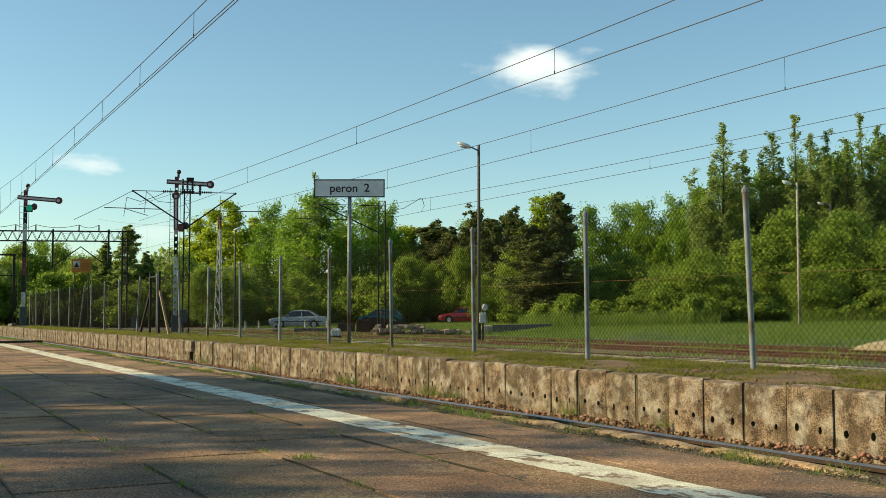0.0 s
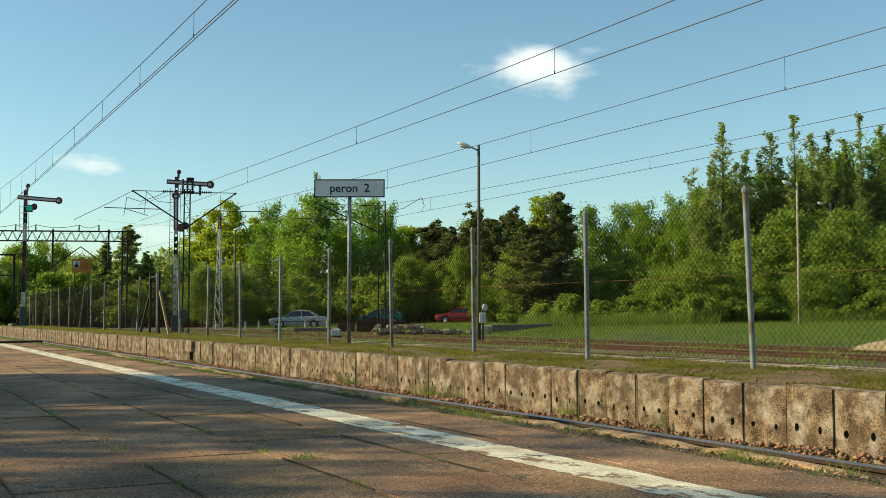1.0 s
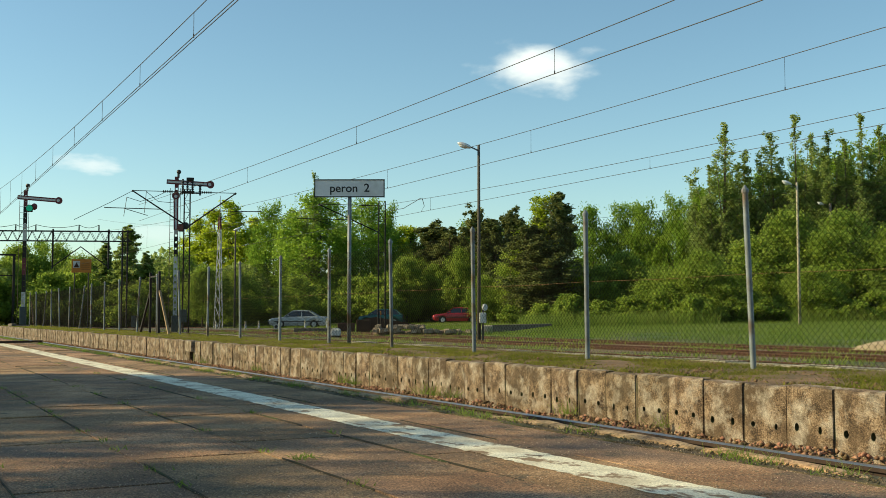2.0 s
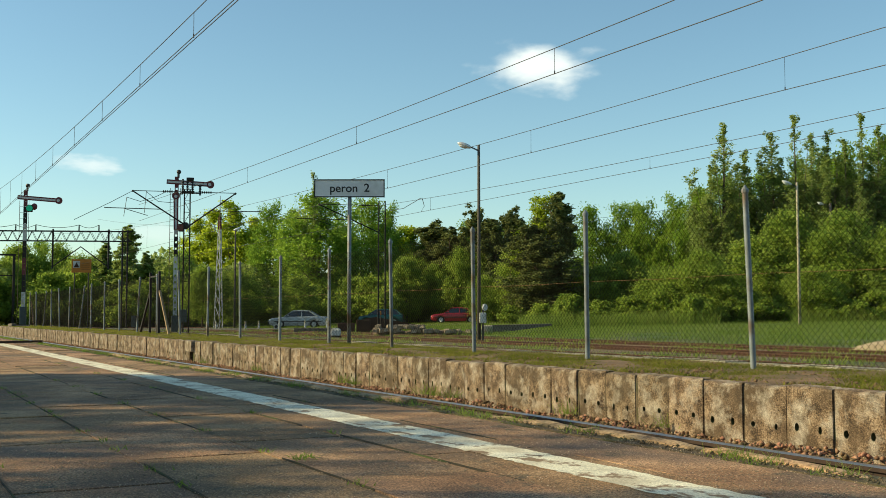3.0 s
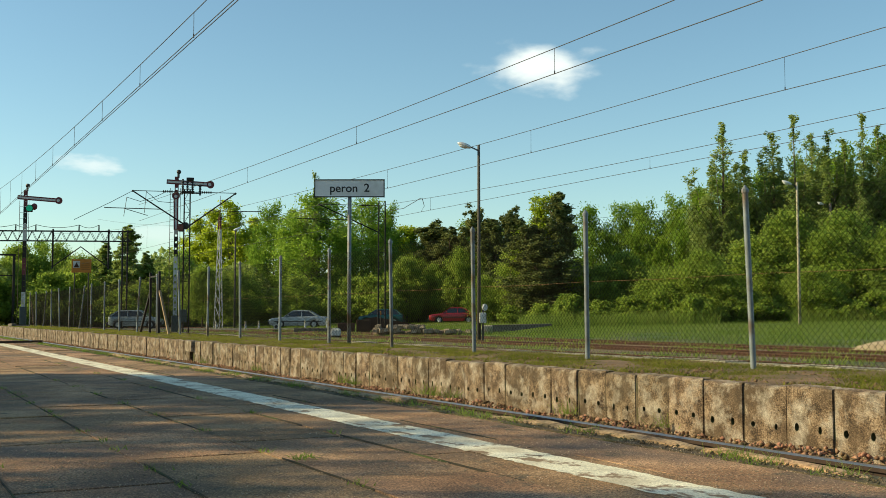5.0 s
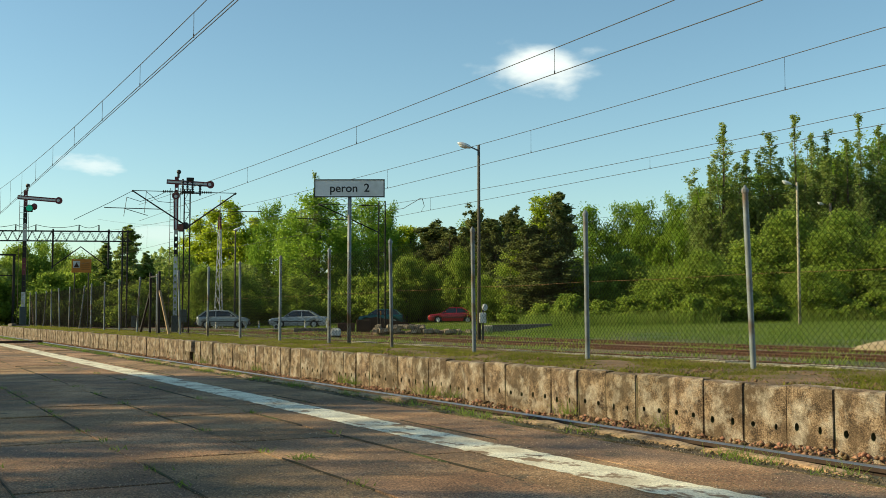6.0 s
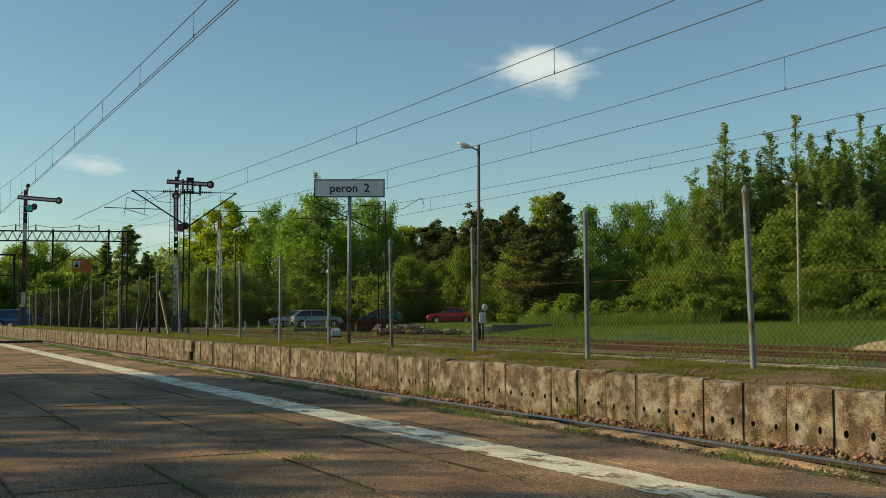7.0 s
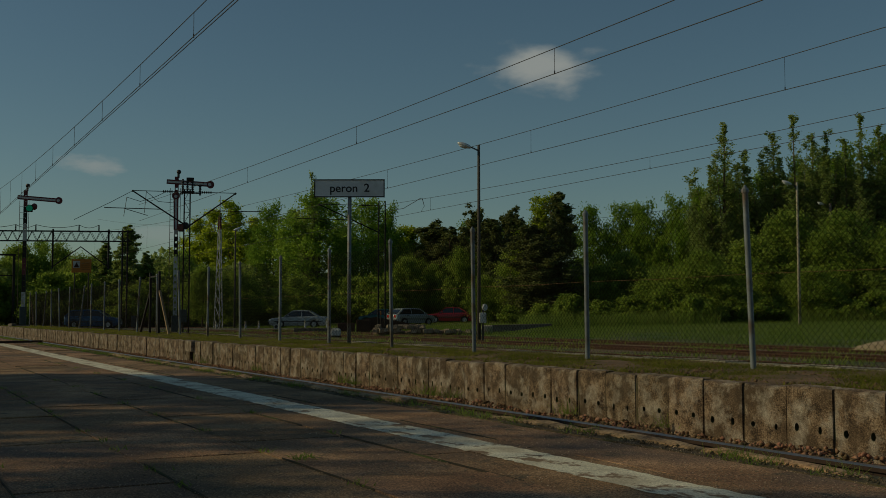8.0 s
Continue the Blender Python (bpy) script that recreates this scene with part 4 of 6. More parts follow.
build_gantry()
bm = bmesh.new()
t = thing("portal_mast", "dark steel portal mast beyond the tracks", "mast", 11.7, 107.0, BED_Z)
bar(bm, (0, 0, -0.1), (0, 0, 6.9), 0.16, square=True)
part("leg", finish(bm), M_LATTICE, t)
bm = bmesh.new()
box(bm, -8, 0.15, -0.06, 0.06, 6.75, 6.92)
box(bm, -8, 0.15, -0.06, 0.06, 4.85, 4.95)
part("crossbeam", finish(bm), M_LATTICE, t)


# ---------------------------------------------------------------- semaphores
def arm_mesh(parent, pivot, length, angle, back, broad=0.24):
    """Semaphore arm with a round end, in red with a white stripe; x along the arm."""
    a = part("arm", bmesh_arm(length, back, broad, 0.0, 0.03), M_RED, parent, "red semaphore arm with white stripe")
    a.matrix_basis = Matrix.Translation(pivot) @ pose(0, 0, 0, 0, angle, 0)
    part("stripe", bmesh_arm(length - 0.03, back - 0.05, broad - 0.14, -0.012, 0.02), M_ARM_WHITE, a)
    return a


def bmesh_arm(length, back, broad, y, thick):
    bm = bmesh.new()
    box(bm, -back, length - 0.2, y - thick / 2, y + thick / 2, -broad / 2, broad / 2)
    r = broad * 0.83
    got = bmesh.ops.create_cone(bm, cap_ends=True, segments=24, radius1=r, radius2=r, depth=thick * 1.02)["verts"]
    bmesh.ops.transform(bm, matrix=Matrix.Translation((length - 0.05, y, 0)) @ pose(0, 0, 0, 90), verts=got)
    return finish(bm)


def build_semaphore(label, x, y, z, h, arms, lamp_z, lamp_mat, white_from, white_to):
    s = thing("semaphore", label, "railway signal", x, y, z, -18, group="semaphores")
    n, slot = 8, 0.02 if lamp_mat is M_GLASS_GREEN else 0.11
    for i in range(n):
        z0, z1 = h * i / n, h * (i + 1) / n
        bm = bmesh.new()
        for sx in (-0.075, 0.075):
            box(bm, sx - 0.022, sx + 0.022, -0.06, 0.06, z0, z1)
        for k in range(3):
            a, b = z0 + (z1 - z0) * k / 3, z0 + (z1 - z0) * (k + 1) / 3
            box(bm, -0.053, 0.053, -0.055, -0.04, a + slot, b - 0.002)
            box(bm, -0.053, 0.053, 0.04, 0.055, a + slot, b - 0.002)
        part("mast_section", finish(bm), M_WHITE if (white_from <= i < white_to or i == n - 3) else M_RED if i % 2 else M_LATTICE, s)
    bm = bmesh.new()
    box(bm, -0.3, 0.3, -0.3, 0.3, -0.5, 0.08, 0.03)
    part("footing", finish(bm), M_SLEEPER, s)
    for za, length, angle, back in arms:
        arm_mesh(s, (0, -0.1, za), length, angle, back)
    bm = bmesh.new()
    box(bm, 0.12, 0.42, -0.3, -0.06, lamp_z - 0.2, lamp_z + 0.2, 0.05)
    lamp = part("lamp", finish(bm), M_BLACK, s, "black signal lantern")
    bm = bmesh.new()
    bar(bm, (0.27, -0.33, lamp_z), (0.27, -0.29, lamp_z), 0.17, sides=16)
    part("lens", finish(bm), lamp_mat, lamp, "signal glass")
    bm = bmesh.new()
    ball(bm, (0.5, -0.15, lamp_z + 0.1), 0.17, 2, (1, 0.5, 1.15))
    part("counter_lens", finish(bm, True), M_RED if lamp_mat is M_GLASS_GREEN else M_BLACK, lamp)
    bm = bmesh.new()
    bar(bm, (0.08, 0, h - 0.05), (0.08, 0, h + 0.2), 0.06, sides=8)
    ball(bm, (0.1, 0, h + 0.25), 0.12, 2)
    part("finial", finish(bm), M_BLACK, s)
    bm = bmesh.new()
    for zz in np.arange(0.6, h - 0.8, 0.34):
        bar(bm, (-0.32, 0.06, float(zz)), (-0.14, 0.06, float(zz)), 0.008, sides=4)
    bar(bm, (-0.32, 0.06, 0.2), (-0.32, 0.06, h - 0.6), 0.014, sides=4)
    part("ladder", finish(bm), M_LATTICE, s, "thin ladder")
    bm = bmesh.new()
    bar(bm, (0.2, -0.08, 0.5), (0.2, -0.08, h - 0.6), 0.012, sides=4)
    part("pull_wire", finish(bm), M_CABLE, s)
    bm = bmesh.new()
    box(bm, -0.16, 0.16, -0.2, 0.2, 0.1, 1.1, 0.03)
    part("drive_box", finish(bm), M_CABINET, s)
    return s


build_semaphore("red and white semaphore with one arm showing green", 7.52, 63.97, 0.0, 7.65, ((7.2, 1.85, 4, 0.42),), 6.6, M_GLASS_GREEN, 0, 2)
build_semaphore("red and white semaphore with one level and one lowered arm", 13.75, 55.0, -0.5, 8.25, ((7.95, 1.75, 3, 0.5), (5.75, 1.55, -91, 0.25)), 5.6, M_GLASS_RED, 0, 4)


# ---------------------------------------------------------------- lamps
def build_lamp(label, x, y, z, h, reach, way, r=0.09, pole=None):
    t = thing("street_lamp", label, "lamp", x, y, z, way, group="yard lamps")
    bm = bmesh.new()
    bar(bm, (0, 0, -0.2), (0, 0, h), r * 1.25, r * 0.85, 12)
    part("pole", finish(bm, True), pole or M_LAMP_POLE, t)
    bm = bmesh.new()
    bar(bm, (0, 0, h - 0.25), (-reach * 0.55, 0, h - 0.05), 0.03, sides=8)
    part("arm", finish(bm), M_LAMP_POLE, t)
    bm = bmesh.new()
    ball(bm, (0, 0, 0), 0.2, 3, (1.6, 0.75, 0.5))
    head = part("lamp_head", finish(bm, True), M_LAMP_HEAD, t, "pale oval lamp head")
    head.matrix_basis = pose(-reach * 0.8, 0, h - 0.01, 0, 20, 0)
    bm = bmesh.new()
    ball(bm, (-0.05, 0, -0.06), 0.13, 2, (1.4, 0.9, 0.6))
    part("lens", finish(bm, True), M_LENS, head)
    return t


build_lamp("tall grey platform lamp with pale oval head", 22.48, 39.0, rise(22.5), 8.35, 0.75, -28, 0.066)
build_lamp("grey concrete lamp post with pale head in the grass", 48.8, 46.5, rise(48.8), 8.55, 0.75, -28, 0.08, M_EDGE)
build_lamp("pale lamp head rising above the bushes", 71.1, 64.1, rise(71), 9.7, 1.0, -28, 0.13)
build_lamp("slim lamp post with round white lamp by the road", 26.9, 87.6, rise(27), 8.4, 0.15, 150, 0.075)
t = thing("switch_cabinet", "pale grey cabinet with round dish at the lamp post", "cabinet", 22.52, 38.75, rise(22.5), -28)
bm = bmesh.new()
box(bm, -0.14, 0.14, -0.12, 0.12, 0.85, 1.28, 0.03)
part("body", finish(bm), M_WHITE, t)
bm = bmesh.new()
bar(bm, (0.06, 0.04, 1.5), (0.11, -0.01, 1.5), 0.15, 0.13, 20)
part("dish", finish(bm), M_WHITE, t)
bm = bmesh.new()
box(bm, -0.04, 0.04, -0.04, 0.04, -0.1, 1.5)
part("stand", finish(bm), M_LAMP_POLE, t)


def build_antenna():
    t = thing("lattice_tower", "slim red and white lattice tower by the road", "tower", 24.3, 83.3, rise(24.3))
    h = 9.0
    for i in range(9):
        z0, z1 = h * i / 9, h * (i + 1) / 9
        bm = bmesh.new()
        def w(z):
            return 0.3 * (1 - z / h) ** 1.1 + 0.1
        for k in range(3):
            a0, a1 = 2.09 * k + 0.4, 2.09 * (k + 1) + 0.4
            p = (math.cos(a0) * w(z0), math.sin(a0) * w(z0), z0)
            q = (math.cos(a0) * w(z1), math.sin(a0) * w(z1), z1)
            bar(bm, p, q, 0.04, square=True)
            bar(bm, q, (math.cos(a1) * w(z0), math.sin(a1) * w(z0), z0), 0.025, square=True)
        part("section", finish(bm), M_RED if i == 8 else M_WHITE, t)
    bm = bmesh.new()
    bar(bm, (0, 0, h - 0.2), (0, 0, h + 1.7), 0.04, 0.02, 6)
    part("spike", finish(bm), M_RED, t)
    return t


build_antenna()


# ---------------------------------------------------------------- road over the level crossing
def road_y(x):
    return float(np.interp(x, [-60, -13, 15, 30, 34, 40, 80], [118.0, 97.5, 85.8, 79.6, 79.0, 79.9, 88.0]))


def road_z(x):
    return max(rise(x) + 0.04, -0.385)


bm = bmesh.new()
xs = [-60 + 2 * i for i in range(66)]
rows = [[bm.verts.new((x, road_y(x) + o, road_z(x) - (0.12 if abs(o) > 3.2 else 0))) for o in (-3.4, -3.1, 0, 3.1, 3.4)] for x in xs]
for a, b in zip(rows, rows[1:]):
    for i in range(4):
        bm.faces.new((a[i], b[i], b[i + 1], a[i + 1]))
single("road", finish(bm, True), M_ROAD, "pale sandy asphalt road across the level crossing", "road", kind="structure")


# ---------------------------------------------------------------- cars
def loft(bm, sections):
    rings = [[bm.verts.new(p) for p in s] for s in sections]
    for a, b in zip(rings, rings[1:]):
        for i in range(len(a) - 1):
            bm.faces.new((a[i], a[i + 1], b[i + 1], b[i]))
    bm.faces.new(rings[0]), bm.faces.new(rings[-1][::-1])
    return bm


def build_car(label, paint, length, width, height, hood, belt, cabin, wheels, x, y, z, rz, group="cars by the road"):
    """hood: heights of nose and tail of the body's upper line as (x, z); cabin: x of windscreen foot, roof front, roof rear, rear foot."""
    car = thing("car", label, "car", x, y, z, rz, group=group)
    body_paint = surface("car_paint", [tuple(c * 0.93 for c in paint), paint], 2, 0.3, 0.15, 0, coat=0.5, local=True)
    hl, hw = length / 2, width / 2
    n = 64
    def top(px):
        return float(np.interp(px, [p[0] for p in hood], [p[1] for p in hood]))
    sections = []
    for i in range(n + 1):
        px = -hl + length * i / n
        end = min(1, (hl - abs(px)) / 0.35)
        w = hw * (0.8 + 0.2 * math.sqrt(max(0.0, 1 - (1 - end) ** 2)))
        zb = 0.2 + 0.12 * (1 - end)
        for wx in wheels:
            d = abs(px - wx)
            if d < 0.36:
                zb = max(zb, math.sqrt(0.36 ** 2 - d * d) + 0.27)
        zt = top(px)
        zm = max(zb + 0.04, 0.5)
        half = [(w * 0.93, zb), (w, zm), (w * 0.985, zm + (zt - zm) * 0.6), (w * 0.94, zt - 0.02), (w * 0.8, zt)]
        sections.append([(px, a, b) for a, b in half] + [(px, -a, b) for a, b in half[::-1]])
    bm = bmesh.new()
    loft(bm, sections)
    body = part("body", finish(bm, True), body_paint, car)
    # cabin: glass volume under a curved roof line, roof skin, pillars
    f0, f1, r1, r0 = cabin
    zb, zr = belt, height
    wb, wr = hw * 0.93, hw * 0.74
    def roof_z(px):
        crown = float(np.interp(px, [r1 - 0.25, (r1 + f1) / 2, f1 + 0.15], [-0.045, 0.0, -0.04]))
        return zb - 0.04 + (zr + crown - zb + 0.04) * min(1.0, (min((f0 - px) / (f0 - f1), (px - r0) / (r1 - r0)) + 0.001)) ** 0.86
    def cabin_w(z):
        return wb + (wr - wb) * (z - zb + 0.04) / (zr - zb + 0.04)
    places = [r0 + (f0 - r0) * i / 30 for i in range(31)]
    bm = bmesh.new()
    sections = []
    for px in places:
        z = roof_z(px) - 0.02
        half = [(cabin_w(zb - 0.04), zb - 0.05), (cabin_w((z + zb) / 2) + 0.015, (z + zb) / 2), (cabin_w(z), z)]
        sections.append([(px, a, b) for a, b in half] + [(px, -a, b) for a, b in half[::-1]])
    loft(bm, sections)
    part("window_glass", finish(bm), M_GLASS, car, "dark car glass")
    bm = bmesh.new()
    sections = []
    for px in [r1 - 0.06 + (f1 - r1 + 0.14) * i / 16 for i in range(17)]:
        z = roof_z(px)
        w = cabin_w(z) + 0.012
        half = [(w + 0.012, z - 0.06), (w, z - 0.015), (w * 0.86, z + 0.008), (w * 0.4, z + 0.02)]
        sections.append([(px, a, b) for a, b in half] + [(px, -a, b) for a, b in half[::-1]])
    loft(bm, sections)
    part("roof", finish(bm, True), body_paint, car)
    mid = (f1 + r1) / 2 - 0.08
    for s in (-1, 1):
        for a, b, r in (((f0, zb - 0.03), (f1, zr - 0.04), 0.04), ((mid, zb - 0.03), (mid, zr - 0.04), 0.04), ((r0, zb - 0.03), (r1, zr - 0.04), 0.07)):
            bm = bmesh.new()
            bar(bm, (a[0], s * (wb + 0.005), a[1]), (b[0], s * (wr + 0.005), b[1]), r, r * 0.8, square=True)
            part("pillar", finish(bm), body_paint, body)
        bm = bmesh.new()
        ball(bm, (f0 - 0.35, s * (hw + 0.09), zb + 0.06), 0.1, 2, (0.7, 0.9, 0.7))
        part("wing_mirror", finish(bm, True), body_paint, body)
        bm = bmesh.new()
        box(bm, hl - 0.16, hl + 0.005, s * hw * 0.48 - 0.2, s * hw * 0.48 + 0.2, top(hl) - 0.2, top(hl) - 0.04, 0.02)
        part("headlight", finish(bm), M_LENS, car)
        bm = bmesh.new()
        box(bm, -hl - 0.005, -hl + 0.14, s * hw * 0.58 - 0.15, s * hw * 0.58 + 0.15, top(-hl) - 0.3, top(-hl) - 0.06, 0.02)
        part("tail_light", finish(bm), M_TAIL, car)
        bm = bmesh.new()
        box(bm, -hl * 0.8, hl * 0.8, s * (hw + 0.004) - 0.012, s * (hw + 0.004) + 0.012, 0.5, 0.56)
        part("side_trim", finish(bm), M_PLASTIC, body)
        bm = bmesh.new()
        box(bm, mid - 0.45, mid - 0.28, s * (hw * 0.985) - 0.02, s * (hw * 0.985) + 0.02, zb - 0.15, zb - 0.11)
        part("door_handle", finish(bm), M_PLASTIC, body)
    for s, e in ((1, hl), (-1, -hl)):
        bm = bmesh.new()
        box(bm, e - 0.13, e + 0.05, -hw * 0.84, hw * 0.84, 0.3, 0.5, 0.04)
        part("bumper", finish(bm), M_PLASTIC, car)
        bm = bmesh.new()
        box(bm, e + 0.045 * s - 0.01, e + 0.05 * s + 0.01, -0.26, 0.26, 0.36, 0.47)
        part("number_plate", finish(bm), M_WHITE, car, "blank pale plate")
    bm = bmesh.new()
    box(bm, hl - 0.05, hl + 0.012, -hw * 0.3, hw * 0.3, top(hl) - 0.18, top(hl) - 0.06)
    part("grille", finish(bm), M_PLASTIC, car)
    turning = []
    for wx in wheels:
        for s in (-1, 1):
            bm = bmesh.new()
            got = bmesh.ops.create_cone(bm, cap_ends=True, segments=28, radius1=0.31, radius2=0.31, depth=0.19)["verts"]
            bmesh.ops.bevel(bm, geom=[e for e in bm.edges if abs(e.calc_face_angle(0)) > 1], offset=0.03, segments=2, affect="EDGES")
            bmesh.ops.transform(bm, matrix=pose(0, 0, 0, 90), verts=bm.verts)
            wheel = part("wheel", finish(bm), M_TYRE, car)
            wheel.matrix_basis = pose(wx, s * (hw - 0.11), 0.31)
            bm = bmesh.new()
            got = bmesh.ops.create_cone(bm, cap_ends=True, segments=24, radius1=0.19, radius2=0.17, depth=0.2)["verts"]
            bmesh.ops.transform(bm, matrix=pose(0, 0, 0, 90), verts=got)
            for k in range(5):
                a = k * 1.2566
                bar(bm, (0.05 * math.cos(a), -0.105, 0.05 * math.sin(a)), (0.17 * math.cos(a), -0.105, 0.17 * math.sin(a)), 0.022, sides=4)
                bar(bm, (0.05 * math.cos(a), 0.105, 0.05 * math.sin(a)), (0.17 * math.cos(a), 0.105, 0.17 * math.sin(a)), 0.022, sides=4)
            part("rim", finish(bm), M_RIM, wheel, "pale metal rim")
            turning.append((wheel, wx, s * (hw - 0.11)))
    return car, turning


FACING_WEST = 152.0
silver_car, _ = build_car("parked silver saloon car beside the road", (0.3, 0.33, 0.34), 4.8, 1.8, 1.44,
                          ((-2.4, 0.92), (-1.5, 0.98), (0.9, 0.93), (2.1, 0.8), (2.4, 0.68)), 0.96, (1.12, 0.42, -0.85, -1.6), (1.42, -1.3), 31.0, 83.2, rise(31) + 0.0, FACING_WEST)
red_car, _ = build_car("dark red saloon car creeping along the road edge", (0.3, 0.015, 0.02), 4.5, 1.7, 1.4,
                       ((-2.25, 0.9), (-1.4, 0.95), (0.85, 0.92), (2.0, 0.78), (2.25, 0.66)), 0.94, (1.05, 0.4, -0.8, -1.5), (1.35, -1.25), 46.0, 82.9, rise(46), FACING_WEST)
teal_car, _ = build_car("parked dark teal hatchback behind the rubble", (0.005, 0.07, 0.068), 4.0, 1.7, 1.42,
                        ((-2.0, 0.95), (0.75, 0.95), (1.75, 0.8), (2.0, 0.66)), 0.94, (1.1, 0.4, -1.3, -1.85), (1.25, -1.2), 39.9, 86.6, rise(40), FACING_WEST)
grey_car, grey_wheels = build_car("pale grey hatchback driving along the road", (0.3, 0.33, 0.33), 3.95, 1.68, 1.41,
                                  ((-1.97, 0.93), (0.72, 0.95), (1.7, 0.84), (1.97, 0.7)), 0.95, (1.08, 0.42, -1.25, -1.85), (1.25, -1.2), 15, 85.5, -0.38, -8)
blue_car, blue_wheels = build_car("bright blue estate car driving along the road", (0.006, 0.065, 0.17), 4.1, 1.68, 1.45,
                                  ((-2.05, 0.96), (0.8, 0.97), (1.8, 0.84), (2.05, 0.68)), 0.97, (1.15, 0.45, -1.5, -1.95), (1.3, -1.25), -5, 85.5, -0.38, -5)


# ---------------------------------------------------------------- clutter of the yard
def build_marker(label, x, y, h, r=0.08):
    t = thing("marker_post", label, "post", x, y, rise(x) - 0.02, group="marker posts")
    bm = bmesh.new()
    bar(bm, (0, 0, -0.1), (0, 0, h * 0.72), r, r, 8)
    part("shaft", finish(bm), M_WHITE, t)
    bm = bmesh.new()
    bar(bm, (0, 0, h * 0.72), (0, 0, h), r * 1.03, r * 0.8, 8)
    part("cap", finish(bm), M_EDGE, t)


for x, y, h in ((25.6, 80.5, 0.75), (26.7, 80.6, 0.75), (29.4, 77.6, 0.7), (30.6, 76.2, 0.85), (23.4, 80.9, 0.7), (22.6, 80.6, 0.7)):
    build_marker("short white concrete marker post by the road", x, y, h)

# switch lanterns
for x, y, s, round_one in ((20.55, 49.98, 0.6, False), (24.6, 70.5, 0.42, True)):
    t = thing("switch_lantern", "white switch lantern beside the tracks" if not round_one else "round white switch signal on black foot", "railway lantern", x, y, BED_Z + 0.06, -28)
    bm = bmesh.new()
    box(bm, -0.2, 0.2, -0.15, 0.15, -0.05, 0.15, 0.02)
    part("foot", finish(bm), M_BLACK, t)
    bm = bmesh.new()
    if round_one:
        bar(bm, (0, -0.06, 0.36), (0, 0.06, 0.36), 0.19, 0.19, 24)
    else:
        box(bm, -0.25, 0.25, -0.2, 0.2, 0.1, 0.42, 0.06)
    part("housing", finish(bm), M_WHITE, t)
    bm = bmesh.new()
    if round_one:
        bar(bm, (0, -0.1, 0.36), (0, -0.05, 0.36), 0.1, 0.1, 16)
    else:
        box(bm, -0.17, 0.17, -0.13, 0.13, 0.4, 0.48, 0.03)
    part("hood", finish(bm), M_BLACK if round_one else M_WHITE, t)

# rusty trough and timber blocks
t = thing("rusty_trough", "rusted open steel trough dumped by the track", "scrap metal", 30.4, 64.6, rise(30.4) + 0.05, -24)
for name, pts, y0, y1 in (("side_plate", [(-1.9, 0.0), (-1.6, 0.78), (-0.9, 0.86), (1.7, 0.38), (1.5, -0.05)], -0.6, -0.54),
                          ("side_plate", [(-1.9, 0.0), (-1.6, 0.78), (-0.9, 0.86), (1.7, 0.38), (1.5, -0.05)], 0.54, 0.6),
                          ("floor_plate", [(-1.85, 0.0), (-1.85, 0.06), (1.5, 0.02), (1.5, -0.05)], -0.54, 0.54),
                          ("end_plate", [(-1.88, 0.02), (-1.6, 0.74), (-1.54, 0.74), (-1.8, 0.02)], -0.54, 0.54)):
    bm = bmesh.new()
    extrude_outline(bm, pts, y0, y1)
    part(name, finish(bm), M_RUST, t)
t = thing("buffer_block", "rusty dark iron buffer block at the track", "buffer stop", 27.9, 63.6, rise(28) - 0.02, -24)
for dx, w, h in ((-0.95, 1.1, 0.62), (0.15, 0.9, 0.82)):
    bm = bmesh.new()
    box(bm, dx - w / 2, dx + w / 2, -0.4, 0.4, -0.1, h, 0.05)
    part("block", finish(bm), M_RUST, t)
t = thing("timber_stack", "low stack of dark old sleepers beside the track", "timber", 26.3, 67.0, rise(27.5) - 0.05, -24)
for k in range(3):
    bm = bmesh.new()
    box(bm, -1.6 + 0.12 * k, 1.5 - 0.2 * k, -0.5 + 0.34 * k, -0.2 + 0.34 * k, 0.0, 0.32, 0.03)
    part("sleeper", finish(bm), M_SLEEPER, t)

rubble = thing("block_row", "long low row of weathered brown concrete blocks", "rubble", 26.9, 52.4, rise(28.5) + 0.02, -28, group="")
block_shapes = []
for k in range(4):
    bm = bmesh.new()
    box(bm, -0.14, 0.14, -0.16, 0.16, -0.1, 0.1, 0.025)
    for v in bm.verts:
        v.co += Vector((random.uniform(-0.02, 0.02), random.uniform(-0.02, 0.02), random.uniform(-0.015, 0.015)))
    block_shapes.append(mesh_of("block", finish(bm), M_BLOCK))
for row in range(2):
    for k in range(21 - row * 12):
        if random.random() < 0.18:
            continue
        o = part("block", block_shapes[random.randrange(4)], None, rubble)
        o.matrix_basis = pose(-2.8 + 0.3 * k + 0.15 * row, random.uniform(-0.06, 0.06), 0.22 + 0.19 * row - 0.004 * k * (1 - row), random.uniform(-14, 14), random.uniform(-12, 12), random.uniform(-22, 22))
bm = bmesh.new()
for k in range(9):
    ball(bm, (-2.4 + 0.8 * k, 0.5, -0.02), 0.5, 2, (1.2, 1, 0.5))
part("soil", finish(bm, True), M_YARD, rubble, "heaped weedy soil")

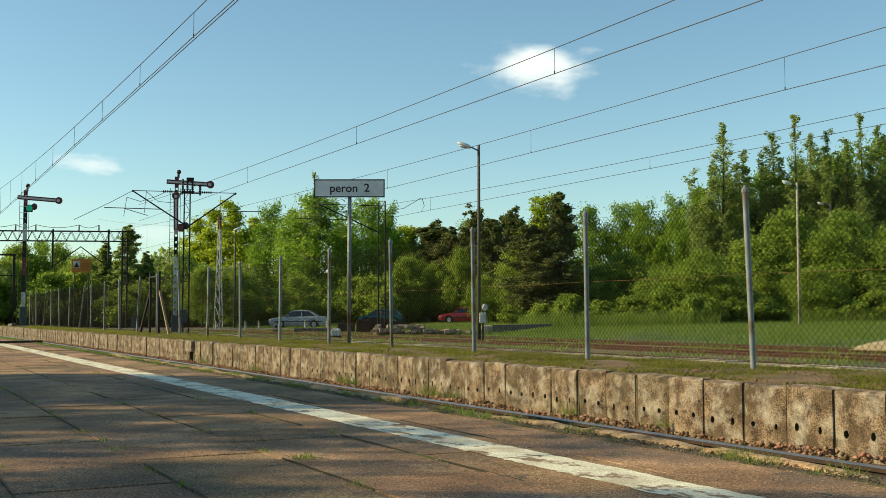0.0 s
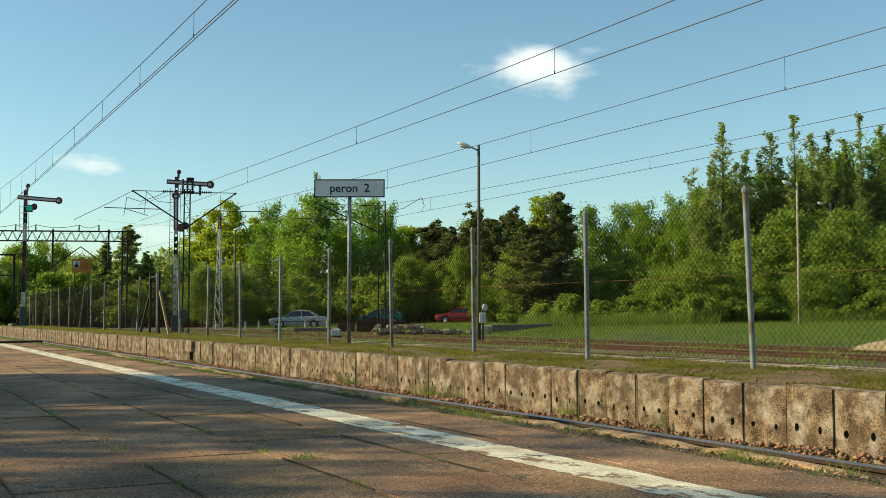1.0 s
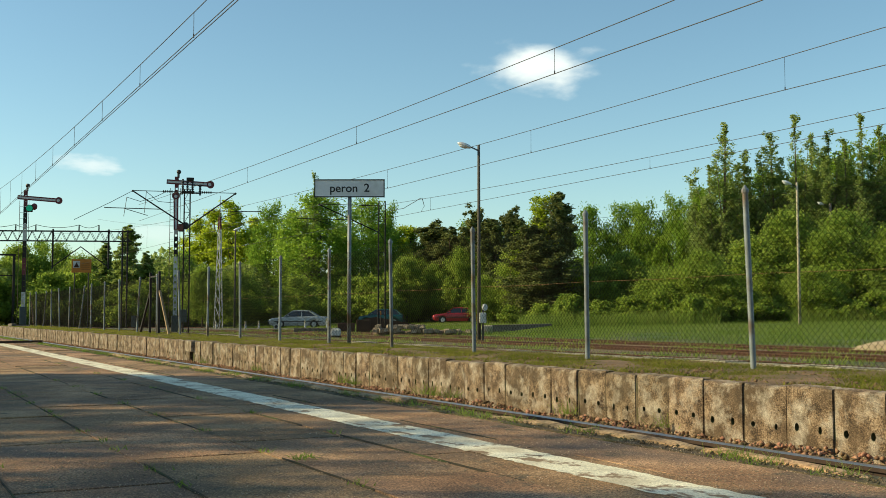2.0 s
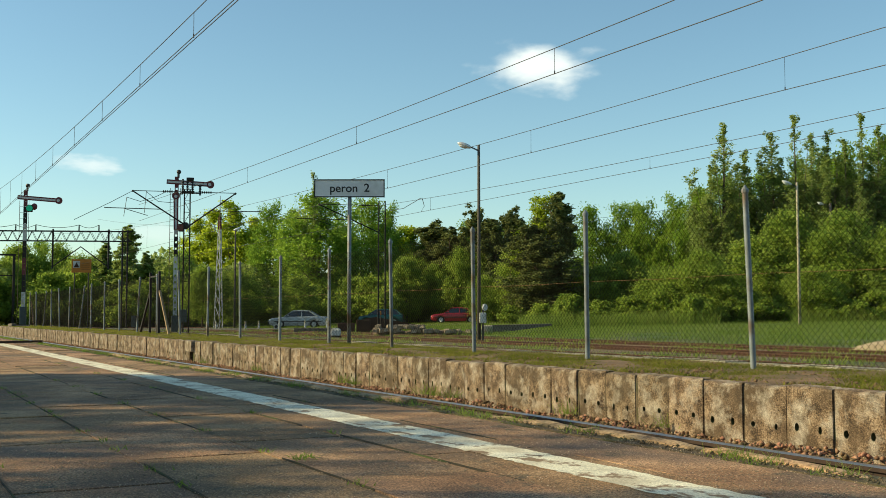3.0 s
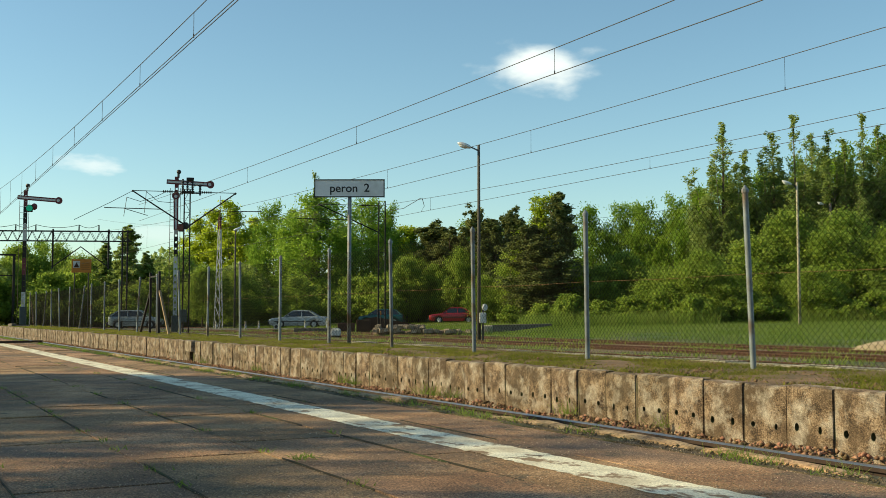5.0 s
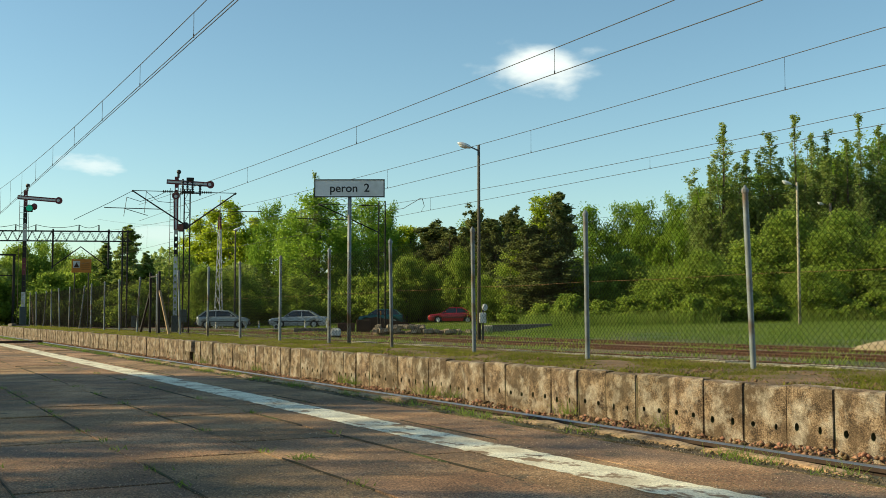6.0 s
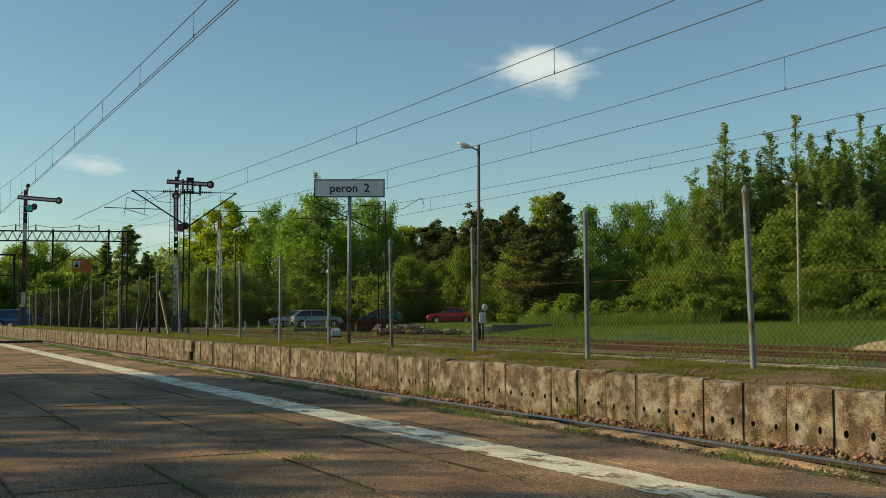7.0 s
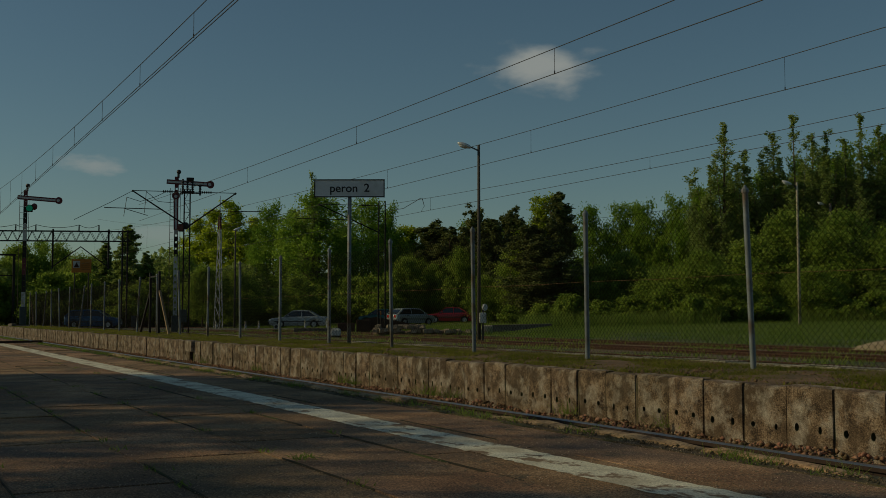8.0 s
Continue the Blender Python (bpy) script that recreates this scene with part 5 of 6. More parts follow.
t = thing("loading_ramp", "low concrete loading ramp in the grass, deck coloured dark for shade", "ramp", 32.1, 50.75, rise(32.1) + 0.02, -28)
bm = bmesh.new()
extrude_outline(bm, [(-1.8, 0.02), (-1.8, 0.42), (1.5, 0.5), (1.5, 0.4), (-0.9, 0.08), (-1.0, 0.02)], -0.8, 0.8)
# the dark material puts the shade of the deck's side into its colour
part("deck", finish(bm), M_SLEEPER, t)
bm = bmesh.new()
box(bm, -2.3, -1.75, -0.85, 0.85, -0.05, 0.4, 0.05)
part("pier", finish(bm), M_EDGE, t)

# sand heap at the end of the siding
bm = bmesh.new()
got = bmesh.ops.create_grid(bm, x_segments=30, y_segments=24, size=1)["verts"]
for v in got:
    r = math.hypot(v.co.x, v.co.y)
    v.co = Vector((v.co.x * 2.3, v.co.y * 1.7, 0.46 * max(0, 1 - r * r) - 0.06 + 0.05 * noise.noise((v.co.x * 3, v.co.y * 3, 1))))
single("sand_heap", finish(bm, True), M_SAND, "low heap of pale sand beside the siding", "sand", 28.2, 22.5, rise(27.4) - 0.03)

# orange notice board
t = thing("notice_board", "orange roadside board with white triangle panel", "sign", 16.45, 99.2, rise(15.9), -22)
bm = bmesh.new()
box(bm, -0.85, 0.85, -0.04, 0.04, 5.0, 6.2, 0.01)
part("board", finish(bm), M_ORANGE, t)
bm = bmesh.new()
box(bm, -0.72, -0.12, -0.055, -0.044, 5.42, 6.02)
panel = part("panel", finish(bm), M_WHITE, t)
bm = bmesh.new()
extrude_outline(bm, [(-0.66, 5.46), (-0.18, 5.46), (-0.42, 5.92)], -0.066, -0.058)
part("triangle", finish(bm), M_RUST, panel, "dark triangle")
for k in range(4):
    bm = bmesh.new()
    box(bm, 0.0, 0.72, -0.052, -0.044, 5.28 + 0.18 * k, 5.33 + 0.18 * k)
    part("text_bar", finish(bm), M_RUST, t)
for s in (-0.6, 0.6):
    bm = bmesh.new()
    bar(bm, (s, 0.06, -0.1), (s, 0.06, 5.6), 0.05, sides=8)
    part("pole", finish(bm), M_LAMP_POLE, t)

# relay cabinets at the masts
for x, y, z, w, h in ((13.2, 51.3, 0.27, 0.34, 0.62), (18.3, 86.0, -0.3, 0.4, 0.9)):
    t = thing("relay_cabinet", "small dark grey-green relay cabinet on a mast", "cabinet", x, y, z, -28)
    bm = bmesh.new()
    box(bm, -w / 2, w / 2, -0.14, 0.14, 0, h, 0.02)
    body = part("body", finish(bm), M_CABINET, t)
    bm = bmesh.new()
    box(bm, -w / 2 + 0.03, w / 2 - 0.03, -0.152, -0.138, 0.04, h - 0.04)
    part("door", finish(bm), M_CABINET, body)
    bm = bmesh.new()
    bar(bm, (0, 0.05, z * -1 - 0.6), (0, 0.05, 0.05), 0.05, sides=6)
    part("stand", finish(bm), M_LATTICE, t)


# ---------------------------------------------------------------- clouds, far behind everything
def build_cloud(label, a, half_w, half_h, height, seed, density):
    """A soft far cloud; a is its bearing from +y in degrees, height its height in metres at 1500 m."""
    q = Vector((math.sin(radians(a)) * 1500, math.cos(radians(a)) * 1500, height))
    bm = bmesh.new()
    got = bmesh.ops.create_grid(bm, x_segments=16, y_segments=8, size=1)["verts"]
    for v in got:
        v.co = Vector((v.co.x * half_w, 6 * (1 - v.co.x ** 2) * (1 - v.co.y ** 2), v.co.y * half_h))
    m = bpy.data.materials.new("self_lit_cloud")
    m.use_nodes = True
    nt = m.node_tree
    n, l = nt.nodes, nt.links
    n.clear()
    tc, mp, nz = n.new("ShaderNodeTexCoord"), n.new("ShaderNodeMapping"), n.new("ShaderNodeTexNoise")
    mp.inputs["Scale"].default_value = (1 / half_w, 1 / half_w, 1 / half_h)
    mp.inputs["Location"].default_value = (0, 0, 0)
    l.new(tc.outputs["Object"], mp.inputs[0])
    ln = n.new("ShaderNodeVectorMath")
    ln.operation = "LENGTH"
    l.new(mp.outputs[0], ln.inputs[0])
    nz.noise_dimensions = "4D"
    nz.inputs["W"].default_value, nz.inputs["Scale"].default_value, nz.inputs["Detail"].default_value = seed, 1.6, 6
    l.new(mp.outputs[0], nz.inputs["Vector"])
    ad = n.new("ShaderNodeMath")
    ad.operation = "MULTIPLY_ADD"
    ad.inputs[1].default_value = 1.5
    l.new(nz.outputs["Fac"], ad.inputs[0])
    sub = n.new("ShaderNodeMath")
    sub.operation = "SUBTRACT"
    sub.inputs[0].default_value = 0.12
    l.new(ln.outputs["Value"], sub.inputs[1]), l.new(sub.outputs[0], ad.inputs[2])
    rm = n.new("ShaderNodeMapRange")
    rm.interpolation_type = "SMOOTHSTEP"
    rm.inputs[1].default_value, rm.inputs[2].default_value, rm.inputs[4].default_value = 0.1, 0.75, density
    l.new(ad.outputs[0], rm.inputs[0])
    em, tr, mx, out = n.new("ShaderNodeEmission"), n.new("ShaderNodeBsdfTransparent"), n.new("ShaderNodeMixShader"), n.new("ShaderNodeOutputMaterial")
    # the cloud's own glow stands in for sunlight on it
    em.inputs[0].default_value, em.inputs[1].default_value = (1.0, 0.98, 0.97, 1), 0.86
    l.new(rm.outputs[0], mx.inputs[0]), l.new(tr.outputs[0], mx.inputs[1]), l.new(em.outputs[0], mx.inputs[2]), l.new(mx.outputs[0], out.inputs[0])
    c = single("cloud", finish(bm, True), m, label, "cloud", q.x, q.y, q.z, -a, group="clouds")
    return c


cloud_big = build_cloud("small white fair-weather cloud with ragged edges", 33.15, 114, 54, 351, 3.1, 0.97)
cloud_small = build_cloud("faint thin white cloud low over the trees", 9.75, 66, 22, 204, 7.7, 0.62)
cloud_low = build_cloud("faint white cloud just over the treetops", 13.0, 60, 26, 113, 5.2, 0.35)

# orange plate on an added stake, in place of a reflection on the single-armed mast
t = thing("orange_glint_plate", "small orange plate on an added stake, standing in for a reflection", "marker", 26.2, 56.9, rise(26.2), -28)
bm = bmesh.new()
box(bm, -0.04, 0.04, -0.015, 0.015, 1.2, 1.42, 0.01)
part("plate", finish(bm), M_ORANGE, t)
bm = bmesh.new()
bar(bm, (0, 0.03, -0.1), (0, 0.03, 1.5), 0.025, sides=6)
part("stake", finish(bm), M_LATTICE, t)
# broken concrete block at the platform's end
t = thing("concrete_block", "weathered concrete block at the platform end", "block", 7.02, 64.2, BED_Z + 0.06, 20)
bm = bmesh.new()
box(bm, -0.16, 0.16, -0.2, 0.2, -0.05, 0.66, 0.04)
for v in bm.verts:
    v.co += Vector((0.04 * noise.noise(v.co * 3), 0.04 * noise.noise(v.co * 3 + Vector((5, 0, 0))), 0.05 * noise.noise(v.co * 2)))
part("block", finish(bm), M_SLEEPER, t)

# dark beam lying across the platform edge
t = thing("drain_beam", "dark timber beam lying across the platform edge", "beam", 2.7, 25.3, P1_TOP, 0)
bm = bmesh.new()
bar(bm, (0.72, 0.47, 0.035), (-0.95, -0.62, 0.035), 0.035, square=True)
part("beam", finish(bm), M_RUST, t)
bm = bmesh.new()
box(bm, 0.66, 0.76, 0.42, 0.5, -0.1, 0.06, 0.012)
part("foot", finish(bm), M_RUST, t)


# ---------------------------------------------------------------- pieces: slabs, paint, edge stones, wall panels, ballast stones
def slab_mesh(name, w, l, t, chamfer, material, seed, rough=0.0):
    rs = random.Random(seed)
    bm = bmesh.new()
    c = chamfer
    loops = []
    for inset, z in ((0, -t), (0, -c), (c, 0)):
        ring = []
        for sx, sy in ((-1, -1), (0, -1), (1, -1), (1, 0), (1, 1), (0, 1), (-1, 1), (-1, 0)):
            ring.append(bm.verts.new((sx * (w / 2 - inset) + rs.uniform(-rough, rough), sy * (l / 2 - inset) + rs.uniform(-rough, rough), z + (rs.uniform(-rough, rough) * 0.4 if z == 0 else 0))))
        loops.append(ring)
    for a, b in zip(loops, loops[1:]):
        for i in range(8):
            j = (i + 1) % 8
            bm.faces.new((a[i], a[j], b[j], b[i]))
    m = bm.verts.new((0, 0, rs.uniform(-rough, rough) * 0.4))
    for i in range(8):
        bm.faces.new((loops[2][i], loops[2][(i + 1) % 8], m))
    return mesh_of(name, finish(bm), material)


SLAB_COLUMNS = (-0.72, -0.13, 0.44, 1.0, 1.56, 2.12, 2.72, 3.17)
SLAB_LENGTH = 1.47
rs = random.Random(8)
for c, (x0, x1) in enumerate(zip(SLAB_COLUMNS, SLAB_COLUMNS[1:])):
    shapes = [slab_mesh("slab", x1 - x0 - 0.005, SLAB_LENGTH - 0.018, 0.06, 0.0015, M_SLAB, 20 * c + k, 0.002) for k in range(4)]
    shift = (0.35, 1.1, 0.55, 1.25, 0.2, 0.8, 0.5)[c]
    for r in range(42):
        y = 1.2 + shift + SLAB_LENGTH * r
        o = part("slab", shapes[rs.randrange(4)], None, platform_near)
        at = pose((x0 + x1) / 2, y, P1_TOP - (rs.uniform(0.0008, 0.0025) if c == 5 else rs.uniform(0.001, 0.005)), rs.uniform(-0.05, 0.05) if c == 5 else rs.uniform(-0.32, 0.32), rs.uniform(-0.06, 0.06), rs.uniform(-0.12, 0.12))
        o.matrix_basis = at

# the rest of the paving, behind and beside the nearest slabs
rest = bmesh.new()
rest_columns = [-0.72 - 0.575 * k for k in range(9)]
for c, x1 in enumerate(rest_columns[:-1]):
    x0 = rest_columns[c + 1]
    for r in range(46):
        y0 = -5.0 + 0.53 * (c % 3) + SLAB_LENGTH * r
        box(rest, x0 + 0.004, x1 - 0.004, y0 + 0.005, y0 + SLAB_LENGTH - 0.004, P1_TOP - 0.05, P1_TOP + 0.0004 * (r * 7 % 5) - 0.0004 * (c * 3 % 4))
for c, (x0, x1) in enumerate(zip(SLAB_COLUMNS, SLAB_COLUMNS[1:])):
    y1 = 1.2 + (0.35, 1.1, 0.55, 1.25, 0.2, 0.8, 0.5)[c] - SLAB_LENGTH / 2
    for r in range(5):
        box(rest, x0 + 0.004, x1 - 0.004, y1 - SLAB_LENGTH * (r + 1) + 0.005, y1 - SLAB_LENGTH * r - 0.004, P1_TOP - 0.05, P1_TOP - 0.0004 * (r % 3))
tagged(part("paving_rest", finish(rest), M_SLAB, platform_near), kind="stuff")

# dark soil and moss standing in the long joints
bm = bmesh.new()
for c, x in enumerate(SLAB_COLUMNS[1:-1]):
    y, row = 1.6, None
    while y < 26:
        here = noise.noise((c * 7.3, y * 0.9, 2.0))
        w = 0.0016 + 0.0035 * max(0, here) + 0.002 * noise.noise((c, y * 9, 5.0))
        off = 0.004 * noise.noise((c * 3.1, y * 4, 1.0))
        now = [bm.verts.new((x + off + k * w, y, P1_TOP + (0.004 if k == 0 else -0.004))) for k in (-1, 0, 1)] if here > -0.05 else None
        if row and now:
            for k in range(2):
                bm.faces.new((row[k], row[k + 1], now[k + 1], now[k]))
        row = now
        y += 0.07 + 0.004 * y
tagged(part("joint_soil", finish(bm, True), M_JOINT, platform_near, "dark mossy soil in the joints"), kind="stuff")

# the painted line: worn patches, one to each stretch
line_thing = thing("safety_line", "worn white painted safety line along the platform", "road marking", 0, 0, 0, kind="structure")
for k in range(48):
    bm = bmesh.new()
    y0, y1 = -4.88 + 1.47 * k, -4.88 + 1.47 * (k + 1) - 0.012
    m = 34
    left = [2.37 + 0.016 * noise.noise((k * 3.1, i * 0.9, 1)) + 0.01 * noise.noise((k, i * 2.7, 5)) for i in range(m + 1)]
    right = [2.63 + 0.018 * noise.noise((k * 2.3, i * 0.8, 9)) + 0.01 * noise.noise((k, i * 2.9, 7)) for i in range(m + 1)]
    row = []
    for i in range(m + 1):
        y = y0 + (y1 - y0) * i / m
        row.append([bm.verts.new((x, y, P1_TOP + 0.0008)) for x in (left[i], (left[i] + right[i]) / 2, right[i])])
    for a, b in zip(row, row[1:]):
        for i in range(2):
            bm.faces.new((a[i], a[i + 1], b[i + 1], b[i]))
    part("painted_stretch", finish(bm), M_WHITE_LINE, line_thing)

# edge stones of the near platform, sunk and shifted
def kerb_mesh(seed, length=0.975):
    """A crumbled edge stone: rounded, chipped along its lip, sunk unevenly."""
    bm, m = bmesh.new(), 12
    rows = []
    for i in range(m + 1):
        y = length * (i / m - 0.5)
        chip = 0.022 * max(0, noise.noise((seed * 3.7, y * 5, 2.0))) + 0.010 * max(0, noise.noise((seed, y * 17, 4.0)))
        dip = 0.014 * noise.noise((seed * 1.9, y * 3, 8.0)) - (0.012 if i in (0, m) else 0)
        row = []
        for k, (x, z) in enumerate(((-0.06, -0.13), (-0.06, -0.006), (-0.035, 0.003), (0.0, 0.004), (0.035 - chip, 0.0), (0.05 - chip, -0.016 - chip * 0.5), (0.052, -0.055), (0.05, -0.13))):
            rough = 0.006 * noise.noise((seed + k * 2.1, y * 14, k * 1.3))
            row.append(bm.verts.new((x + rough, y, z + (dip + rough if k not in (0, 7) else 0))))
        rows.append(row)
    for a, b in zip(rows, rows[1:]):
        for k in range(7):
            bm.faces.new((a[k], a[k + 1], b[k + 1], b[k]))
    bm.faces.new(rows[0]), bm.faces.new(rows[-1])
    return mesh_of("edge_stone", finish(bm), M_KERB)


stones = [kerb_mesh(90 + k) for k in range(7)]
for r in range(64):
    if r in (11, 23):
        continue
    o = part("edge_stone", stones[rs.randrange(7)], None, platform_near)
    o.matrix_basis = pose(P1_EDGE - 0.05 + rs.uniform(-0.03, 0.02), -4.7 + 1.0 * r, P1_TOP + 0.002 + rs.uniform(-0.022, 0.014), rs.uniform(-1.2, 1.2), rs.uniform(-6, 3), rs.uniform(-1.2, 1.2))


def panel_mesh(seed, w=0.487, h=0.62, t=0.13):
    """A wall panel with two drain holes, a chipped top edge and rounded sides."""
    rs = random.Random(seed)
    bm = bmesh.new()
    def face_pt(y, z, x=0.0):
        return bm.verts.new((x, y, z))
    # front in two halves, each a ring of quads round its hole
    holes = [(-0.13 + rs.uniform(-0.015, 0.015), -0.345 + rs.uniform(-0.012, 0.012)), (0.115 + rs.uniform(-0.015, 0.015), -0.345 + rs.uniform(-0.012, 0.012))]
    halves = [(-w / 2, 0.0), (0.0, w / 2)]
    bow = rs.uniform(-0.004, 0.006)
    chips = {k: rs.uniform(-0.024, 0.003) for k in (-2, -1, 0, 1, 2)}
    for (hy, hz), (y0, y1) in zip(holes, halves):
        ym, zm = (y0 + y1) / 2, -0.3
        rim = []
        outer_pos = [(y0, -h), (ym, -h), (y1, -h), (y1, zm), (y1, -0.02), (ym, -0.02), (y0, -0.02), (y0, zm)]
        for i, (oy, oz) in enumerate(outer_pos):
            inset = 0.016 if abs(abs(oy) - w / 2) < 1e-6 else bow
            rim.append(face_pt(oy, oz + (chips[round(oy / w * 4)] if oz > -0.1 else 0), inset))
        ring, back = [], []
        ry, rz = 0.021 * rs.uniform(0.8, 1.25), 0.031 * rs.uniform(0.8, 1.2)
        for i in range(8):
            a = math.radians(225 + 45 * i)
            p = (hy + ry * math.cos(a), hz + rz * math.sin(a))
            ring.append(face_pt(*p, x=bow))
            back.append(face_pt(*p, x=0.055))
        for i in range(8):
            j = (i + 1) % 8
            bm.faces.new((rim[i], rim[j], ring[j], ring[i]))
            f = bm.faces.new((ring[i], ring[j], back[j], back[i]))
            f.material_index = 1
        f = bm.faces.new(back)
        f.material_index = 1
        top_front = [rim[6], rim[5], rim[4]]
        top_in = [face_pt(v.co.y, min(0.0, v.co.z + 0.02), 0.022) for v in top_front]
        top_back = [face_pt(v.co.y, 0.0, t) for v in top_front]
        for a, b in ((top_front, top_in), (top_in, top_back)):
            for i in range(2):
                bm.faces.new((a[i], a[i + 1], b[i + 1], b[i]))
    for y in (-w / 2, w / 2):
        q = [face_pt(y, -h, 0.012), face_pt(y, -0.018, 0.012), face_pt(y, -0.005, t), face_pt(y, -h, t)]
        bm.faces.new(q)
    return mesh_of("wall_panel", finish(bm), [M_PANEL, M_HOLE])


wall_far = thing("wall_platform", "retaining wall of weathered concrete panels with drain holes", "wall", WALL_X, 0, 0, kind="structure")
panels = [panel_mesh(300 + k) for k in range(9)]
for r in range(152):
    y = -5.64 + 0.5 * r
    if 25.0 < y < 25.7:
        continue
    o = part("wall_panel", panels[rs.randrange(9)], None, wall_far)
    o.matrix_basis = pose(rs.uniform(-0.012, 0.012), y, rs.uniform(-0.014, 0.01), rs.uniform(-0.4, 0.4), rs.uniform(-0.9, 0.9), rs.uniform(-0.5, 0.5))
bm = bmesh.new()
box(bm, 0.10, 0.14, -6, P2_END, -0.7, -0.03)
part("backing", finish(bm), M_BED, wall_far)
bm = bmesh.new()
for r in range(151):
    y = -5.39 + 0.5 * r
    if not 24.7 < y < 26.0:
        box(bm, 0.02, 0.11, y - 0.02, y + 0.02, -0.66, -0.045)
tagged(part("joint_mortar", finish(bm), M_BED, wall_far, "dark crumbling mortar between the panels"), kind="stuff")
bm = bmesh.new()
box(bm, -0.08, 0.1, 25.1, 25.6, -0.26, -0.01, 0.015)
part("niche_beam", finish(bm), M_PANEL, wall_far, "concrete block over an opening in the wall")

pieces = [slab_mesh("edge_slab", 0.36, 0.98, 0.14, 0.012, M_EDGE, 400 + k, 0.008) for k in range(4)]
for r in range(69):
    o = part("edge_slab", pieces[rs.randrange(4)], None, platform_far)
    o.matrix_basis = pose(P2_FAR - 0.18, 0.5 + 1.0 * r, 0.012 + rs.uniform(-0.012, 0.012), 0, rs.uniform(-1, 1), rs.uniform(-0.5, 0.5))


def stone_field(name, label, rng, pts, r0, r1, material=M_STONE):
    """Broken stones: eight-sided lumps, each one uneven."""
    n = len(pts)
    octa = np.array([(1, 0, 0), (0, 1, 0), (-1, 0, 0), (0, -1, 0), (0, 0, 1), (0, 0, -1)], float)
    tri = np.array([(0, 1, 4), (1, 2, 4), (2, 3, 4), (3, 0, 4), (1, 0, 5), (2, 1, 5), (3, 2, 5), (0, 3, 5)])
    r = rng.uniform(r0, r1, n)[:, None, None]
    v = octa[None] * r * rng.uniform(0.6, 1.2, (n, 6, 1)) + rng.normal(0, 0.22, (n, 6, 3)) * r
    a = rng.uniform(0, 6.28, n)
    ca, sa = np.cos(a)[:, None], np.sin(a)[:, None]
    x, y = v[..., 0] * ca - v[..., 1] * sa, v[..., 0] * sa + v[..., 1] * ca
    v = np.stack([x, y, v[..., 2] * 0.75], -1) + pts[:, None, :]
    f = tri[None] + 6 * np.arange(n)[:, None, None]
    ob = new(name, np_mesh(name, v.reshape(-1, 3), f.reshape(-1, 3), material))
    return tagged(ob, label, "ballast", kind="stuff")


rng = np.random.default_rng(21)
n = 9000
sx, sy = 5.88 + 0.87 * rng.uniform(0, 1, n) ** 0.8, rng.uniform(2.5, 48, n)
stone_field("ballast_stones", "loose rusty brown ballast stones along the wall", rng, np.stack([sx, sy, -0.515 + rng.uniform(-0.01, 0.025, n) + 0.02 * np.sin(sy * 2.3)], 1), 0.012, 0.034)
n = 5000
sx, sy = rng.uniform(3.5, 5.75, n), rng.uniform(2.5, 40, n)
stone_field("ballast_stones", "loose rusty brown ballast stones inside the track", rng, np.stack([sx, sy, np.full(n, -0.495) + rng.uniform(-0.01, 0.02, n)], 1), 0.02, 0.042)
n = 7000
sx, sy = rng.uniform(6.9, 9.2, n), 5 + 40 * rng.uniform(0, 1, n) ** 1.4
stone_field("soil_clods", "brown soil clods and crumbs on the far platform", rng, np.stack([sx, sy, np.full(n, -0.01) + rng.uniform(-0.01, 0.012, n)], 1), 0.008, 0.03, M_P2)
n = 26000
sx, sy = rng.uniform(0.1, 3.3, n), 2.4 + 11 * rng.uniform(0, 1, n) ** 1.6
stone_field("platform_grit", "loose grit and pebbles on the platform slabs", rng, np.stack([sx, sy, np.full(n, P1_TOP - 0.001)], 1), 0.0012, 0.0042, M_GRIT)

n = 2200
sx, sy = rng.normal(3.3, 0.035, n), 2.4 + 22 * rng.uniform(0, 1, n) ** 1.5
stone_field("edge_grit", "crumbled grit along the platform edge", rng, np.stack([sx, sy, np.full(n, P1_TOP - 0.004)], 1), 0.003, 0.009, M_BED)

# weeds: at the wall's foot, along the edge stones, in the slab joints
def tufts(name, label, spots, seed, h0, h1, spread, count, width, material):
    rng = np.random.default_rng(seed)
    pts = np.concatenate([np.array(s) + rng.normal(0, spread, (count, 3)) * np.array([1, 1.6, 0]) for s in spots])
    return grass(name, label, pts, h0, h1, width, 0.7, material, seed)


tufts("edge_weeds", "green weeds along the worn platform edge", [(3.315 + rs.uniform(-0.03, 0.04), 2.2 + 0.31 * k + rs.uniform(-0.25, 0.25), P1_TOP - 0.014) for k in range(130) if rs.random() < 0.9 and noise.noise((k * 0.23, 4.0, 0)) > -0.3], 31, 0.012, 0.06, 0.04, 70, 0.006, M_GRASS)
tufts("joint_weeds", "small green weeds in the slab joints", [(1.0, 3.1 + 0.6 * k + rs.uniform(-0.3, 0.3), P1_TOP) for k in range(14)] + [(1.56, 3.6 + 1.0 * k, P1_TOP) for k in range(8)] + [(2.12, 5.2 + 1.3 * k, P1_TOP) for k in range(8)] + [(0.44, 4.6 + 0.9 * k, P1_TOP) for k in range(8)], 33, 0.008, 0.03, 0.022, 16, 0.006, M_GRASS)
tufts("platform_tuft", "lone green weed tuft on the slabs", [(1.62, 4.32, P1_TOP), (1.66, 4.34, P1_TOP)], 35, 0.012, 0.028, 0.022, 22, 0.007, M_GRASS)
